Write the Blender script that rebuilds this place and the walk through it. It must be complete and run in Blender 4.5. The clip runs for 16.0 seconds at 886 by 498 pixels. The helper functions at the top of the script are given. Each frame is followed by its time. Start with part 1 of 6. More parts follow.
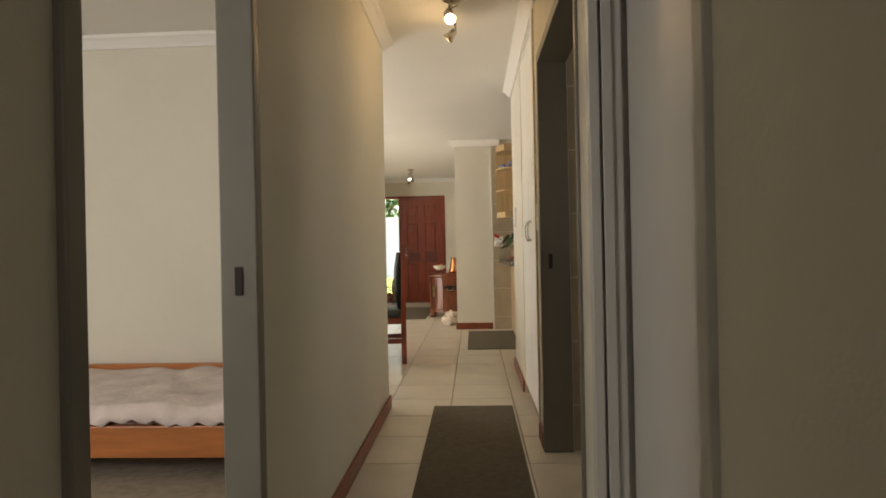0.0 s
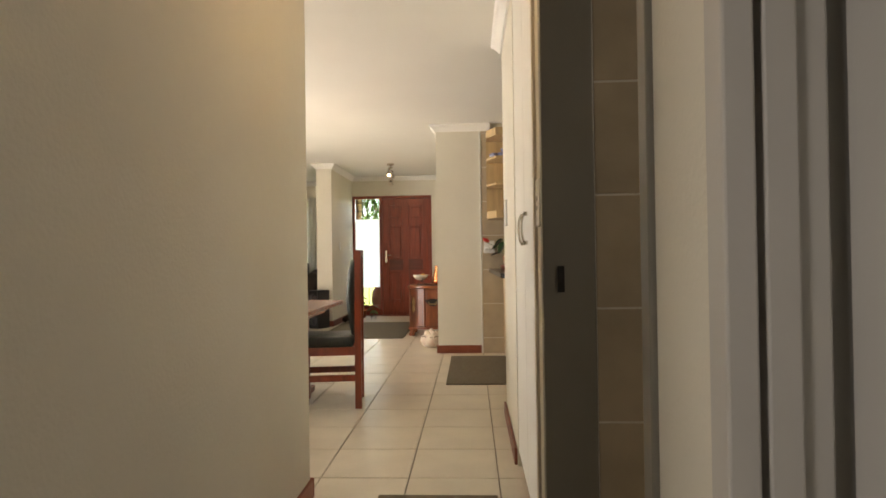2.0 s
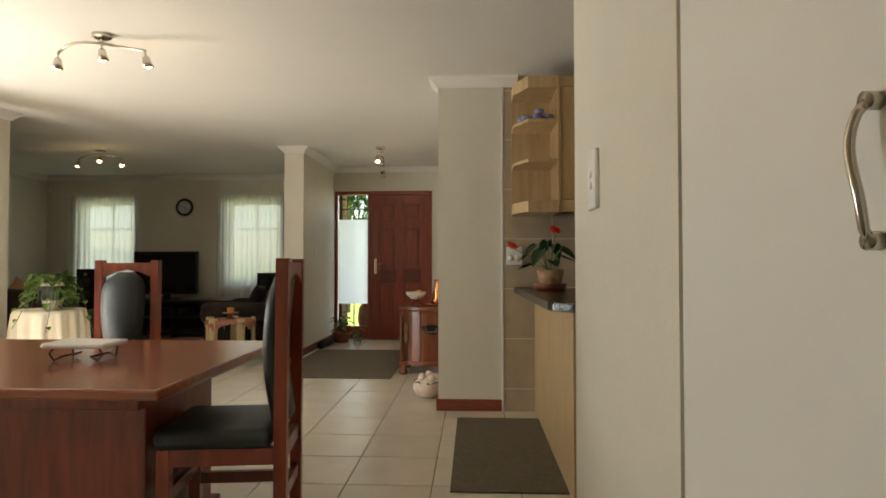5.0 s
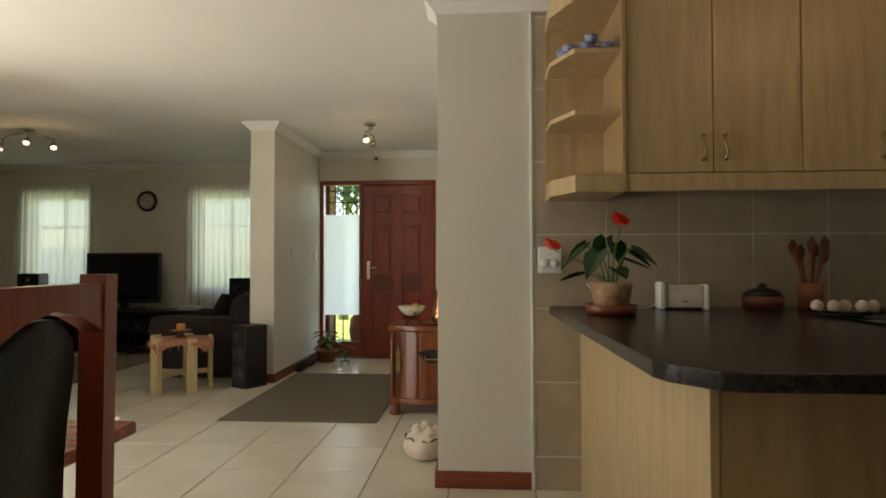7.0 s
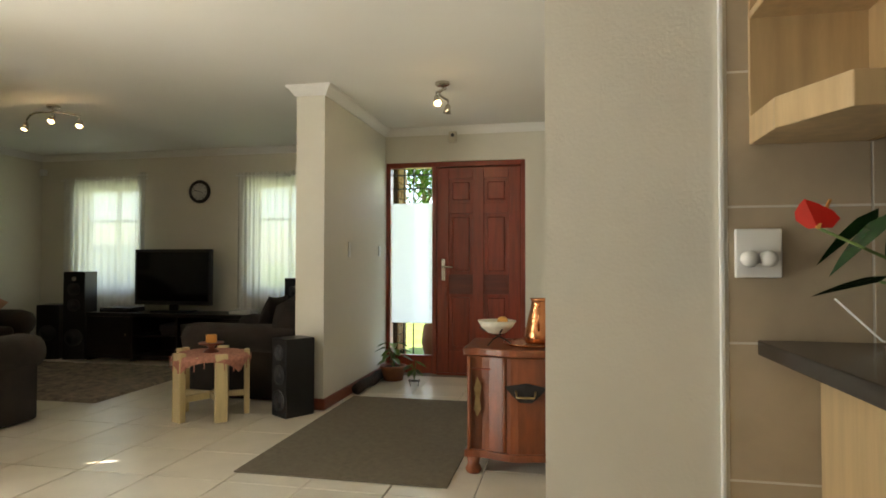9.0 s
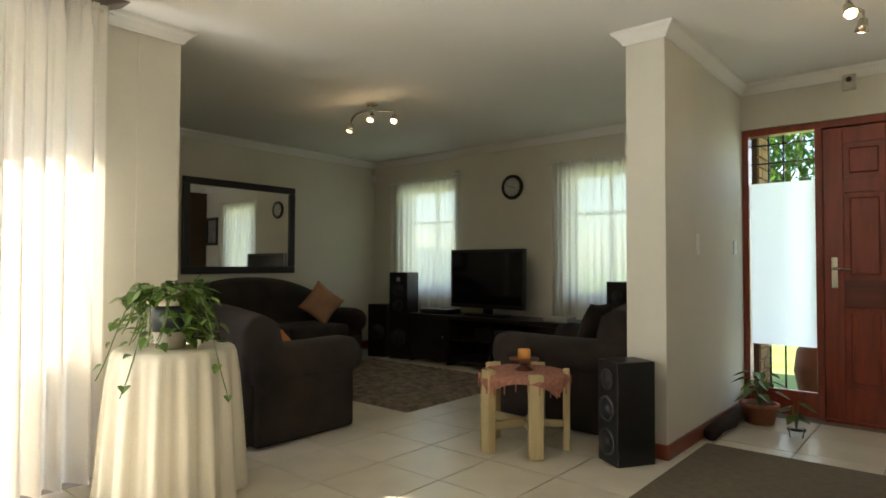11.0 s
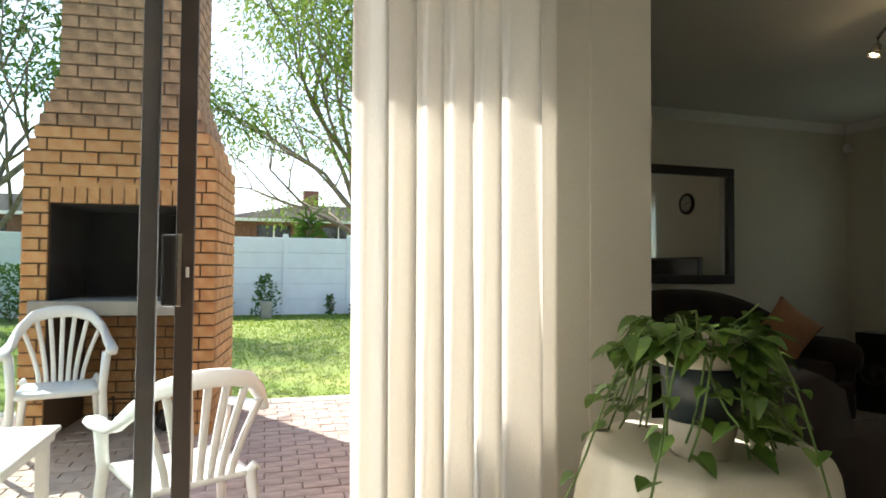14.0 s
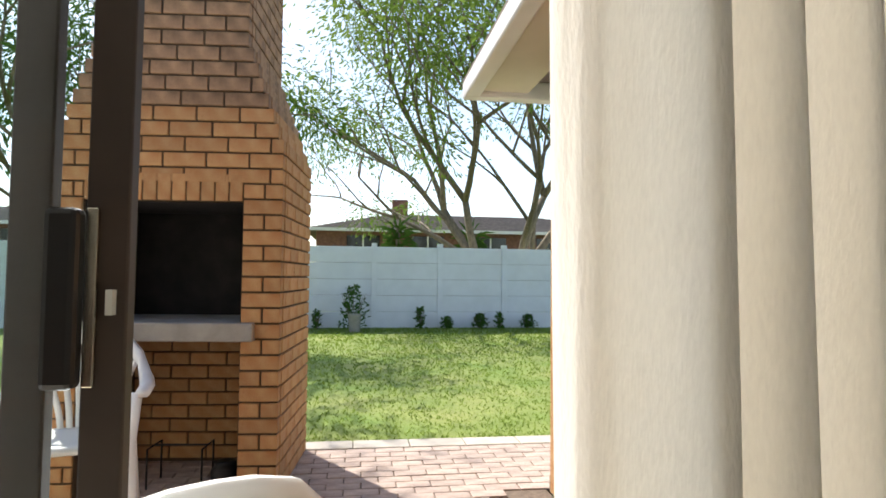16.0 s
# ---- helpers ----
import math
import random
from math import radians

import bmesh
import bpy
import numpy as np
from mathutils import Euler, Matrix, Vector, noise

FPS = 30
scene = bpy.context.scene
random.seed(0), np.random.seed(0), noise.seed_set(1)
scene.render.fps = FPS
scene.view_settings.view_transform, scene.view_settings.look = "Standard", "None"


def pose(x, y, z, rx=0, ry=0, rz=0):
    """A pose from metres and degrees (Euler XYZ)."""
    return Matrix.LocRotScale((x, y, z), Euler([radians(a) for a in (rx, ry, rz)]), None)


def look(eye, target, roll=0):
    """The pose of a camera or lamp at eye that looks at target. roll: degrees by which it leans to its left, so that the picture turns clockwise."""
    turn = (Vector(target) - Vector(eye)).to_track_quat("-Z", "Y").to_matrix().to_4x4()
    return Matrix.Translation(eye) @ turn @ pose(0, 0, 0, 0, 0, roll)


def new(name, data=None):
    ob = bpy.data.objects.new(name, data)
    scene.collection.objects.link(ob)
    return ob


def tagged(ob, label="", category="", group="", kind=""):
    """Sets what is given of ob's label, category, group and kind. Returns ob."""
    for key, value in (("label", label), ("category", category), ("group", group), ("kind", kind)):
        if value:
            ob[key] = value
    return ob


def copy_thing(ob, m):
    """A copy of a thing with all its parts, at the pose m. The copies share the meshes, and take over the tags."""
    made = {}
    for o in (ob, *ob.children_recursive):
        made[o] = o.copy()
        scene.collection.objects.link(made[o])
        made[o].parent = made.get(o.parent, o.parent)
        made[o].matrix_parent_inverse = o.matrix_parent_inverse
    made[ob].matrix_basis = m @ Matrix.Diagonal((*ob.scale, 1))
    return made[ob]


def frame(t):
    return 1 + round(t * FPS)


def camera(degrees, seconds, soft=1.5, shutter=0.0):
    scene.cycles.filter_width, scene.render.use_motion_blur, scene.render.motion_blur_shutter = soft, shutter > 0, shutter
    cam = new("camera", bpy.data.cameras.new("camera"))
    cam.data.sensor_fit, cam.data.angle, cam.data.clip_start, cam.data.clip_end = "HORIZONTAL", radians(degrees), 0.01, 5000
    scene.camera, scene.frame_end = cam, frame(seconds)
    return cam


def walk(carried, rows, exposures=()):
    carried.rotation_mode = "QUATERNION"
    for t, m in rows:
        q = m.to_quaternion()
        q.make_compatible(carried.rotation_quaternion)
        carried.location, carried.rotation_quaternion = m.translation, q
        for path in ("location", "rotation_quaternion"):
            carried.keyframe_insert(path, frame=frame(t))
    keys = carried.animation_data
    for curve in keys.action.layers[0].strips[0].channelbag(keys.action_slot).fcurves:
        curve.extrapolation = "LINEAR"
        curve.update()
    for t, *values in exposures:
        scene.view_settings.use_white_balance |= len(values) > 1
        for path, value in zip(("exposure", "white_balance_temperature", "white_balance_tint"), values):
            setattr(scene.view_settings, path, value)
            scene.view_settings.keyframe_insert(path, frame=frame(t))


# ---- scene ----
cam = camera(72.6, 16.0, soft=1.7)
# seconds, eye, target, roll
PATH = [
    (0, (0.802, 0.34, 1.057), (0.701, 2.337, 1.056), -1.15),
    (0.5, (0.86, 0.705, 1.056), (0.771, 2.703, 1.061), -1.2),
    (1, (0.917, 1.04, 1.062), (0.832, 3.038, 1.071), -1.2),
    (1.5, (0.955, 1.376, 1.063), (0.869, 3.374, 1.078), -1.1),
    (2, (0.94, 1.718, 1.056), (0.847, 3.716, 1.076), -0.8),
    (2.5, (0.918, 2.06, 1.051), (0.823, 4.057, 1.077), -0.5),
    (3, (0.913, 2.422, 1.051), (0.815, 4.419, 1.083), -0.3),
    (3.5, (0.876, 2.78, 1.053), (0.778, 4.777, 1.090), -0.1),
    (4, (0.84, 3.096, 1.062), (0.746, 5.094, 1.106), 0.0),
    (6.5, (0.819, 4.82, 1.111), (0.699, 6.816, 1.159), -0.1),
    (7, (0.798, 5.175, 1.118), (0.669, 7.170, 1.166), -0.1),
    (7.5, (0.779, 5.507, 1.115), (0.643, 7.502, 1.162), -0.1),
    (8, (0.762, 5.827, 1.112), (0.603, 7.82, 1.157), -0.0),
    (10.3, (0.285, 7.115, 1.092), (-0.655, 8.88, 1.145), 0.0),
    (10.5, (0.221, 7.188, 1.087), (-0.809, 8.902, 1.141), 0.0),
    (11, (0.085, 7.354, 1.081), (-1.211, 8.876, 1.136), 0.2),
    (11.5, (-0.132, 7.482, 1.082), (-1.625, 8.812, 1.135), 0.35),
    (12, (-0.365, 7.567, 1.081), (-1.992, 8.728, 1.137), 0.3),
    (12.5, (-0.657, 7.663, 1.09), (-2.405, 8.633, 1.145), 0.3),
    (13, (-0.948, 7.70, 1.10), (-2.781, 8.499, 1.156), 0.4),
    (13.5, (-1.265, 7.712, 1.104), (-3.148, 8.385, 1.164), 0.4),
    (14, (-1.563, 7.734, 1.105), (-3.481, 8.299, 1.167), 0.5),
    (14.5, (-1.867, 7.753, 1.113), (-3.818, 8.19, 1.183), 0.55),
    (15, (-2.161, 7.759, 1.116), (-4.128, 8.113, 1.197), 0.65),
    (15.5, (-2.436, 7.775, 1.117), (-4.409, 8.087, 1.205), 0.7),
    (16, (-2.707, 7.803, 1.119), (-4.684, 8.086, 1.212), 0.6),
]
EXPO = [(0, 2.5, 7600, 16), (0.5, 2.7, 7600, 16), (2, 2.75, 7700, 18), (4, 2.2, 7500, 17), (6.5, 1.9, 7200, 11), (8, 2.4, 7150, 11), (10.5, 2.45, 6850, 10), (11, 2.35, 6700, 10), (12, 2.05, 6600, 10), (13, 1.85, 6500, 10), (14.5, 1.22, 6450, 11), (16, 0.8, 6450, 11)]
walk(cam, [(t, look(e, g, r)) for t, e, g, r in PATH], EXPO)

# ---- world, sun, area fill lamps ----
SUN_AZ, SUN_EL = math.atan2(-0.52, -0.85), radians(45)
world = bpy.data.worlds.new("sky")
scene.world = world
world.use_nodes = True
wn = world.node_tree.nodes
sky = wn.new("ShaderNodeTexSky")
sky.sky_type, sky.sun_disc = "NISHITA", False
sky.sun_elevation, sky.sun_rotation = SUN_EL, math.pi / 2 - SUN_AZ
world.node_tree.links.new(sky.outputs[0], wn["Background"].inputs[0])
wn["Background"].inputs[1].default_value = 0.15


def sun_lamp(strength):
    d = bpy.data.lights.new("sun", "SUN")
    d.energy, d.angle, d.color = strength, radians(0.6), (1.0, 0.94, 0.84)
    ob = new("sun", d)
    way = Vector((math.cos(SUN_AZ) * math.cos(SUN_EL), math.sin(SUN_AZ) * math.cos(SUN_EL), math.sin(SUN_EL)))
    ob.matrix_world = look(way * 20, (0, 0, 0))


def area_fill(eye, target, w, h, watts, color=(0.93, 0.97, 1.0)):
    d = bpy.data.lights.new("area_fill", "AREA")
    d.shape, d.size, d.size_y, d.energy, d.color = "RECTANGLE", w, h, watts, color
    ob = new("area_fill", d)
    ob.matrix_world = look(eye, target)


def bulb_light(x, y, z, watts, size=0.02, name="bulb_light"):
    d = bpy.data.lights.new(name, "POINT")
    d.energy, d.shadow_soft_size, d.color = watts, size, (1.0, 0.72, 0.40)
    new(name, d).location = (x, y, z)


sun_lamp(5.0)
# lamp in the sliding door opening, for sky light and bounce off the paving
area_fill((-3.72, 6.65, 0.9), (-0.6, 6.9, 2.4), 1.7, 1.7, 25)
# lamps at the lounge windows and the front door sidelight, for sky light
area_fill((-4.9, 13.02, 1.45), (-4.9, 9, 1.2), 1.0, 1.2, 0.45)
area_fill((-2.6, 13.02, 1.45), (-2.6, 9, 1.2), 0.95, 1.2, 0.42)
area_fill((-0.9, 12.5, 1.1), (-0.9, 9, 1.0), 0.44, 1.8, 0.8)
# added fill lamps inside bedroom, bathroom and kitchen; no windows are built there
area_fill((-2.2, 0.2, 1.5), (-0.9, 4, 1.2), 1.2, 1.1, 9)
area_fill((3.0, 3.0, 1.9), (1.3, 3.0, 1.0), 0.6, 0.5, 0.8)
area_fill((3.9, 5.6, 1.6), (1.5, 7.0, 1.0), 1.1, 1.0, 0.08)
# added fill lamp before the closed south wall, brightens the hall
area_fill((0.7, -1.15, 1.5), (0.7, 3, 1.2), 0.8, 1.0, 0.42)


# ---- materials ----
def material(name, color, rough=0.6, var=0.08, scale=6.0, bump=0.0, bscale=60.0, metal=0.0, spec=0.5, stretch=(1, 1, 1),
             color2=None, rand=0.0, coat=0.0, sheen=0.0, fine=0.0, stain=0.0):
    """Principled surface: two scales of colour change, fine relief, and a change from piece to piece."""
    m = bpy.data.materials.new(name)
    m.use_nodes = True
    n, l = m.node_tree.nodes, m.node_tree.links
    p = n["Principled BSDF"]
    p.inputs["Roughness"].default_value, p.inputs["Metallic"].default_value = rough, metal
    p.inputs["Specular IOR Level"].default_value = spec
    p.inputs["Coat Weight"].default_value = coat
    p.inputs["Coat Roughness"].default_value = 0.15
    p.inputs["Sheen Weight"].default_value = sheen
    co = n.new("ShaderNodeTexCoord")
    mp = n.new("ShaderNodeMapping")
    mp.inputs["Scale"].default_value = stretch
    l.new(co.outputs["Object"], mp.inputs[0])
    t1 = n.new("ShaderNodeTexNoise")
    t1.inputs["Scale"].default_value, t1.inputs["Detail"].default_value = scale, 6
    l.new(mp.outputs[0], t1.inputs["Vector"])
    ramp = n.new("ShaderNodeMapRange")
    ramp.inputs["From Min"].default_value, ramp.inputs["From Max"].default_value = 0.3, 0.7
    l.new(t1.outputs["Fac"], ramp.inputs["Value"])
    mix = n.new("ShaderNodeMix")
    mix.data_type = "RGBA"
    c2 = color2 or tuple(max(0.0, c * (1 - 2.2 * var)) for c in color)
    mix.inputs["A"].default_value, mix.inputs["B"].default_value = (*color, 1), (*c2, 1)
    l.new(ramp.outputs[0], mix.inputs["Factor"])
    out = mix.outputs["Result"]
    if fine or rand or stain:
        hsv = n.new("ShaderNodeHueSaturation")
        l.new(out, hsv.inputs["Color"])
        total = None
        srcs = []
        if fine:
            t2 = n.new("ShaderNodeTexNoise")
            t2.inputs["Scale"].default_value, t2.inputs["Detail"].default_value = scale * 14, 3
            l.new(mp.outputs[0], t2.inputs["Vector"])
            srcs.append((t2.outputs["Fac"], fine))
        if stain:
            t3 = n.new("ShaderNodeTexNoise")
            t3.inputs["Scale"].default_value, t3.inputs["Detail"].default_value = scale * 0.18, 4
            l.new(co.outputs["Object"], t3.inputs["Vector"])
            srcs.append((t3.outputs["Fac"], stain))
        if rand:
            oi = n.new("ShaderNodeObjectInfo")
            srcs.append((oi.outputs["Random"], rand))
            ge = n.new("ShaderNodeNewGeometry")
            srcs.append((ge.outputs["Random Per Island"], rand))
        for s, a in srcs:
            r = n.new("ShaderNodeMapRange")
            r.inputs["To Min"].default_value, r.inputs["To Max"].default_value = -a, a
            l.new(s, r.inputs["Value"])
            add = n.new("ShaderNodeMath")
            add.operation = "ADD"
            l.new(r.outputs[0], add.inputs[0])
            add.inputs[1].default_value = 1.0 if total is None else 0.0
            if total is not None:
                l.new(total, add.inputs[1])
            total = add.outputs[0]
        l.new(total, hsv.inputs["Value"])
        out = hsv.outputs["Color"]
    l.new(out, p.inputs["Base Color"])
    if bump:
        tb = n.new("ShaderNodeTexNoise")
        tb.inputs["Scale"].default_value, tb.inputs["Detail"].default_value = bscale, 4
        l.new(mp.outputs[0], tb.inputs["Vector"])
        bp = n.new("ShaderNodeBump")
        bp.inputs["Strength"].default_value, bp.inputs["Distance"].default_value = bump, 0.01
        l.new(tb.outputs["Fac"], bp.inputs["Height"])
        l.new(bp.outputs[0], p.inputs["Normal"])
    return m


def cloth_material(name, color, through_share, clear=0.0, scale=300.0):
    """Woven cloth that lets some light through."""
    m = bpy.data.materials.new(name)
    m.use_nodes = True
    n, l = m.node_tree.nodes, m.node_tree.links
    n.remove(n["Principled BSDF"])
    o = n["Material Output"]
    co = n.new("ShaderNodeTexCoord")
    mp = n.new("ShaderNodeMapping")
    mp.inputs["Scale"].default_value = (1, 1, 0.25)
    l.new(co.outputs["Object"], mp.inputs[0])
    t = n.new("ShaderNodeTexNoise")
    t.inputs["Scale"].default_value = scale
    l.new(mp.outputs[0], t.inputs["Vector"])
    mix = n.new("ShaderNodeMix")
    mix.data_type = "RGBA"
    mix.inputs["A"].default_value = (*color, 1)
    mix.inputs["B"].default_value = (*[c * 0.86 for c in color], 1)
    l.new(t.outputs["Fac"], mix.inputs["Factor"])
    d, tr = n.new("ShaderNodeBsdfDiffuse"), n.new("ShaderNodeBsdfTranslucent")
    bp = n.new("ShaderNodeBump")
    bp.inputs["Strength"].default_value, bp.inputs["Distance"].default_value = 0.3, 0.004
    l.new(t.outputs["Fac"], bp.inputs["Height"])
    for s in (d, tr):
        l.new(mix.outputs["Result"], s.inputs["Color"])
        l.new(bp.outputs[0], s.inputs["Normal"])
    ms = n.new("ShaderNodeMixShader")
    ms.inputs[0].default_value = through_share
    l.new(d.outputs[0], ms.inputs[1])
    l.new(tr.outputs[0], ms.inputs[2])
    last = ms
    if clear:
        tp, m2 = n.new("ShaderNodeBsdfTransparent"), n.new("ShaderNodeMixShader")
        m2.inputs[0].default_value = clear
        l.new(ms.outputs[0], m2.inputs[1])
        l.new(tp.outputs[0], m2.inputs[2])
        last = m2
    l.new(last.outputs[0], o.inputs["Surface"])
    return m


def glow_material(name, color, strength):
    m = material(name, color, 0.3)
    p = m.node_tree.nodes["Principled BSDF"]
    p.inputs["Emission Color"].default_value, p.inputs["Emission Strength"].default_value = (*color, 1), strength
    return m


def glass_material(name, tint=(1, 1, 1), gloss=0.06, frost=0.0):
    m = bpy.data.materials.new(name)
    m.use_nodes = True
    n, l = m.node_tree.nodes, m.node_tree.links
    n.remove(n["Principled BSDF"])
    g, tp, ms, fr = n.new("ShaderNodeBsdfGlossy"), n.new("ShaderNodeBsdfTransparent"), n.new("ShaderNodeMixShader"), n.new("ShaderNodeFresnel")
    g.inputs["Roughness"].default_value = 0.02
    fr.inputs["IOR"].default_value = 1.2
    tp.inputs["Color"].default_value = (*tint, 1)
    l.new(fr.outputs[0], ms.inputs[0])
    base = tp
    if frost:
        tl = n.new("ShaderNodeBsdfTranslucent")
        tl.inputs["Color"].default_value = (0.93, 0.95, 0.97, 1)
        m2 = n.new("ShaderNodeMixShader")
        m2.inputs[0].default_value = frost
        l.new(tp.outputs[0], m2.inputs[1])
        l.new(tl.outputs[0], m2.inputs[2])
        base = m2
    l.new(base.outputs[0], ms.inputs[1])
    l.new(g.outputs[0], ms.inputs[2])
    l.new(ms.outputs[0], n["Material Output"].inputs["Surface"])
    return m


M = {}
M["wall"] = material("cream_plaster", (0.70, 0.67, 0.575), 0.75, 0.03, 1.5, 0.12, 90, fine=0.02, stain=0.04)
M["ceil"] = material("white_ceiling", (0.80, 0.79, 0.74), 0.8, 0.02, 1.2, 0.06, 60, stain=0.03)
M["cornice"] = material("white_cornice", (0.82, 0.81, 0.77), 0.6, 0.02, 2)
M["tile"] = material("cream_floor_tile", (0.66, 0.60, 0.49), 0.28, 0.07, 3.5, 0.05, 30, rand=0.03, fine=0.04)
M["grout"] = material("brown_grout", (0.30, 0.25, 0.19), 0.9, 0.15, 20, 0.2, 200)
M["wtile"] = material("beige_wall_tile", (0.47, 0.385, 0.275), 0.35, 0.10, 5, 0.06, 40, rand=0.03)
M["wgrout"] = material("pale_grout", (0.68, 0.65, 0.58), 0.9, 0.05, 20)
M["skirt"] = material("red_wood_skirting", (0.27, 0.065, 0.03), 0.4, 0.2, 8, stretch=(1, 1, 10), fine=0.06)
M["mahog"] = material("mahogany", (0.26, 0.045, 0.018), 0.28, 0.22, 7, 0.05, 60, stretch=(4, 4, 0.5), fine=0.08, coat=0.25)
M["tabletop"] = material("red_brown_wood", (0.36, 0.10, 0.045), 0.25, 0.2, 5, 0.03, 60, stretch=(0.5, 5, 5), fine=0.08, coat=0.3)
M["doorwood"] = material("red_door_wood", (0.30, 0.042, 0.016), 0.32, 0.2, 6, 0.06, 60, stretch=(5, 5, 0.5), fine=0.1, coat=0.2)
M["lockrail"] = material("dark_rail_wood", (0.17, 0.026, 0.012), 0.32, 0.2, 6, 0.06, 60, stretch=(0.5, 5, 5), fine=0.1, coat=0.2)
M["orange"] = material("orange_oak", (0.23, 0.058, 0.016), 0.38, 0.25, 6, 0.05, 60, stretch=(3, 3, 0.7), fine=0.12, coat=0.2)
M["pine"] = material("varnished_pine", (0.48, 0.165, 0.048), 0.35, 0.15, 6, stretch=(0.5, 4, 4), fine=0.08)
M["leather"] = material("dark_green_leather", (0.012, 0.022, 0.02), 0.38, 0.15, 12, 0.25, 160)
M["maple"] = material("maple_laminate", (0.57, 0.41, 0.22), 0.34, 0.12, 5, 0.02, 80, stretch=(5, 5, 0.45), fine=0.05)
M["maple_d"] = material("maple_edge", (0.46, 0.31, 0.15), 0.42, 0.12, 5, stretch=(5, 5, 0.5), fine=0.05)
M["counter"] = material("dark_speckled_counter", (0.030, 0.024, 0.022), 0.22, 0.3, 60, fine=0.3, spec=0.5)
M["mat"] = material("grey_brown_mat", (0.155, 0.128, 0.085), 0.95, 0.12, 30, 0.5, 400, fine=0.15)
M["white"] = material("white_gloss_paint", (0.78, 0.77, 0.72), 0.4, 0.02, 3, 0.03, 60)
M["frame"] = material("grey_painted_steel_frame", (0.21, 0.195, 0.165), 0.45, 0.05, 4, 0.03, 80)
M["frame2"] = material("pale_grey_painted_frame", (0.50, 0.485, 0.45), 0.45, 0.04, 4, 0.03, 80)
M["plastic"] = material("white_plastic", (0.80, 0.80, 0.77), 0.35, 0.02, 5)
M["gplastic"] = material("garden_plastic", (0.82, 0.82, 0.80), 0.4, 0.03, 5)
M["black"] = material("black_plastic", (0.012, 0.012, 0.013), 0.35, 0.1, 10)
M["screen"] = material("black_screen", (0.006, 0.006, 0.007), 0.08, 0.05, 3)
M["blackwood"] = material("black_brown_wood", (0.018, 0.014, 0.012), 0.35, 0.2, 6, stretch=(0.5, 5, 5), fine=0.1)
M["cone"] = material("grey_speaker_cone", (0.06, 0.06, 0.065), 0.3, 0.1, 10)
M["chrome"] = material("brushed_chrome", (0.62, 0.58, 0.50), 0.22, 0.05, 20, metal=1.0)
M["brass"] = material("aged_brass", (0.45, 0.33, 0.16), 0.35, 0.2, 20, metal=1.0)
M["iron"] = material("dark_iron", (0.035, 0.03, 0.027), 0.5, 0.2, 20, metal=0.6)
M["copper"] = material("hammered_copper", (0.72, 0.30, 0.13), 0.25, 0.15, 10, 0.3, 40, metal=1.0)
M["sofa"] = material("dark_brown_corduroy", (0.036, 0.023, 0.017), 0.95, 0.35, 5, 0.5, 250, sheen=0.06, fine=0.12)
M["peach"] = material("peach_cushion", (0.55, 0.29, 0.17), 0.9, 0.1, 8, 0.3, 200)
M["throw"] = material("orange_throw", (0.50, 0.17, 0.05), 0.95, 0.15, 15, 0.5, 120)
M["rug"] = material("shaggy_taupe_rug", (0.28, 0.22, 0.165), 1.0, 0.3, 14, 0.9, 90, fine=0.25)
M["pinkcloth"] = material("pink_lace", (0.55, 0.24, 0.17), 0.9, 0.2, 40, 0.4, 200)
M["cream_wood"] = material("pale_yellow_wood", (0.68, 0.55, 0.30), 0.45, 0.12, 6, stretch=(4, 4, 0.5), fine=0.06)
M["candle"] = material("amber_candle", (0.75, 0.36, 0.08), 0.5, 0.1, 8)
M["redglass"] = material("dark_red_dish", (0.20, 0.05, 0.025), 0.3, 0.1, 8)
M["terra"] = material("terracotta", (0.33, 0.12, 0.06), 0.8, 0.15, 10, 0.2, 80)
M["paleceramic"] = material("pale_ceramic", (0.66, 0.60, 0.48), 0.35, 0.12, 14)
M["mottled"] = material("mottled_clay", (0.50, 0.36, 0.20), 0.5, 0.3, 22, color2=(0.27, 0.11, 0.05))
M["greenpot"] = material("dark_blue_green_pot", (0.035, 0.05, 0.06), 0.3, 0.2, 10)
M["stem"] = material("green_stem", (0.12, 0.20, 0.05), 0.6, 0.1, 10)
M["soil"] = material("potting_soil", (0.04, 0.028, 0.018), 1.0, 0.3, 60, 0.6, 100)
M["red"] = material("red_flower", (0.62, 0.02, 0.015), 0.3, 0.1, 10)
M["bluechina"] = material("blue_white_china", (0.06, 0.08, 0.30), 0.25, 0.2, 70, color2=(0.40, 0.43, 0.60))
M["garlic"] = material("garlic_skin", (0.72, 0.64, 0.52), 0.6, 0.15, 20, color2=(0.62, 0.45, 0.36))
M["bronze"] = material("bronze_aluminium", (0.040, 0.026, 0.019), 0.55, 0.15, 10)
M["gilt"] = material("aged_gilt_wood", (0.20, 0.115, 0.05), 0.45, 0.3, 20, 0.4, 40)
M["mirror"] = material("mirror_glass", (0.92, 0.92, 0.90), 0.015, 0.0, 1, metal=1.0)
M["glass"] = glass_material("clear_glass", (0.93, 0.96, 0.95))
M["frost"] = glass_material("frosted_film", (0.9, 0.92, 0.95), frost=0.97)
M["brick"] = material("yellow_face_brick", (0.46, 0.275, 0.12), 0.85, 0.22, 12, 0.35, 60, color2=(0.38, 0.17, 0.06), rand=0.12, fine=0.12)
M["brickd"] = material("brown_face_brick", (0.40, 0.235, 0.125), 0.85, 0.25, 12, 0.4, 60, rand=0.13, fine=0.12)
M["mortar"] = material("brown_mortar", (0.10, 0.06, 0.03), 0.95, 0.1, 30, 0.4, 150)
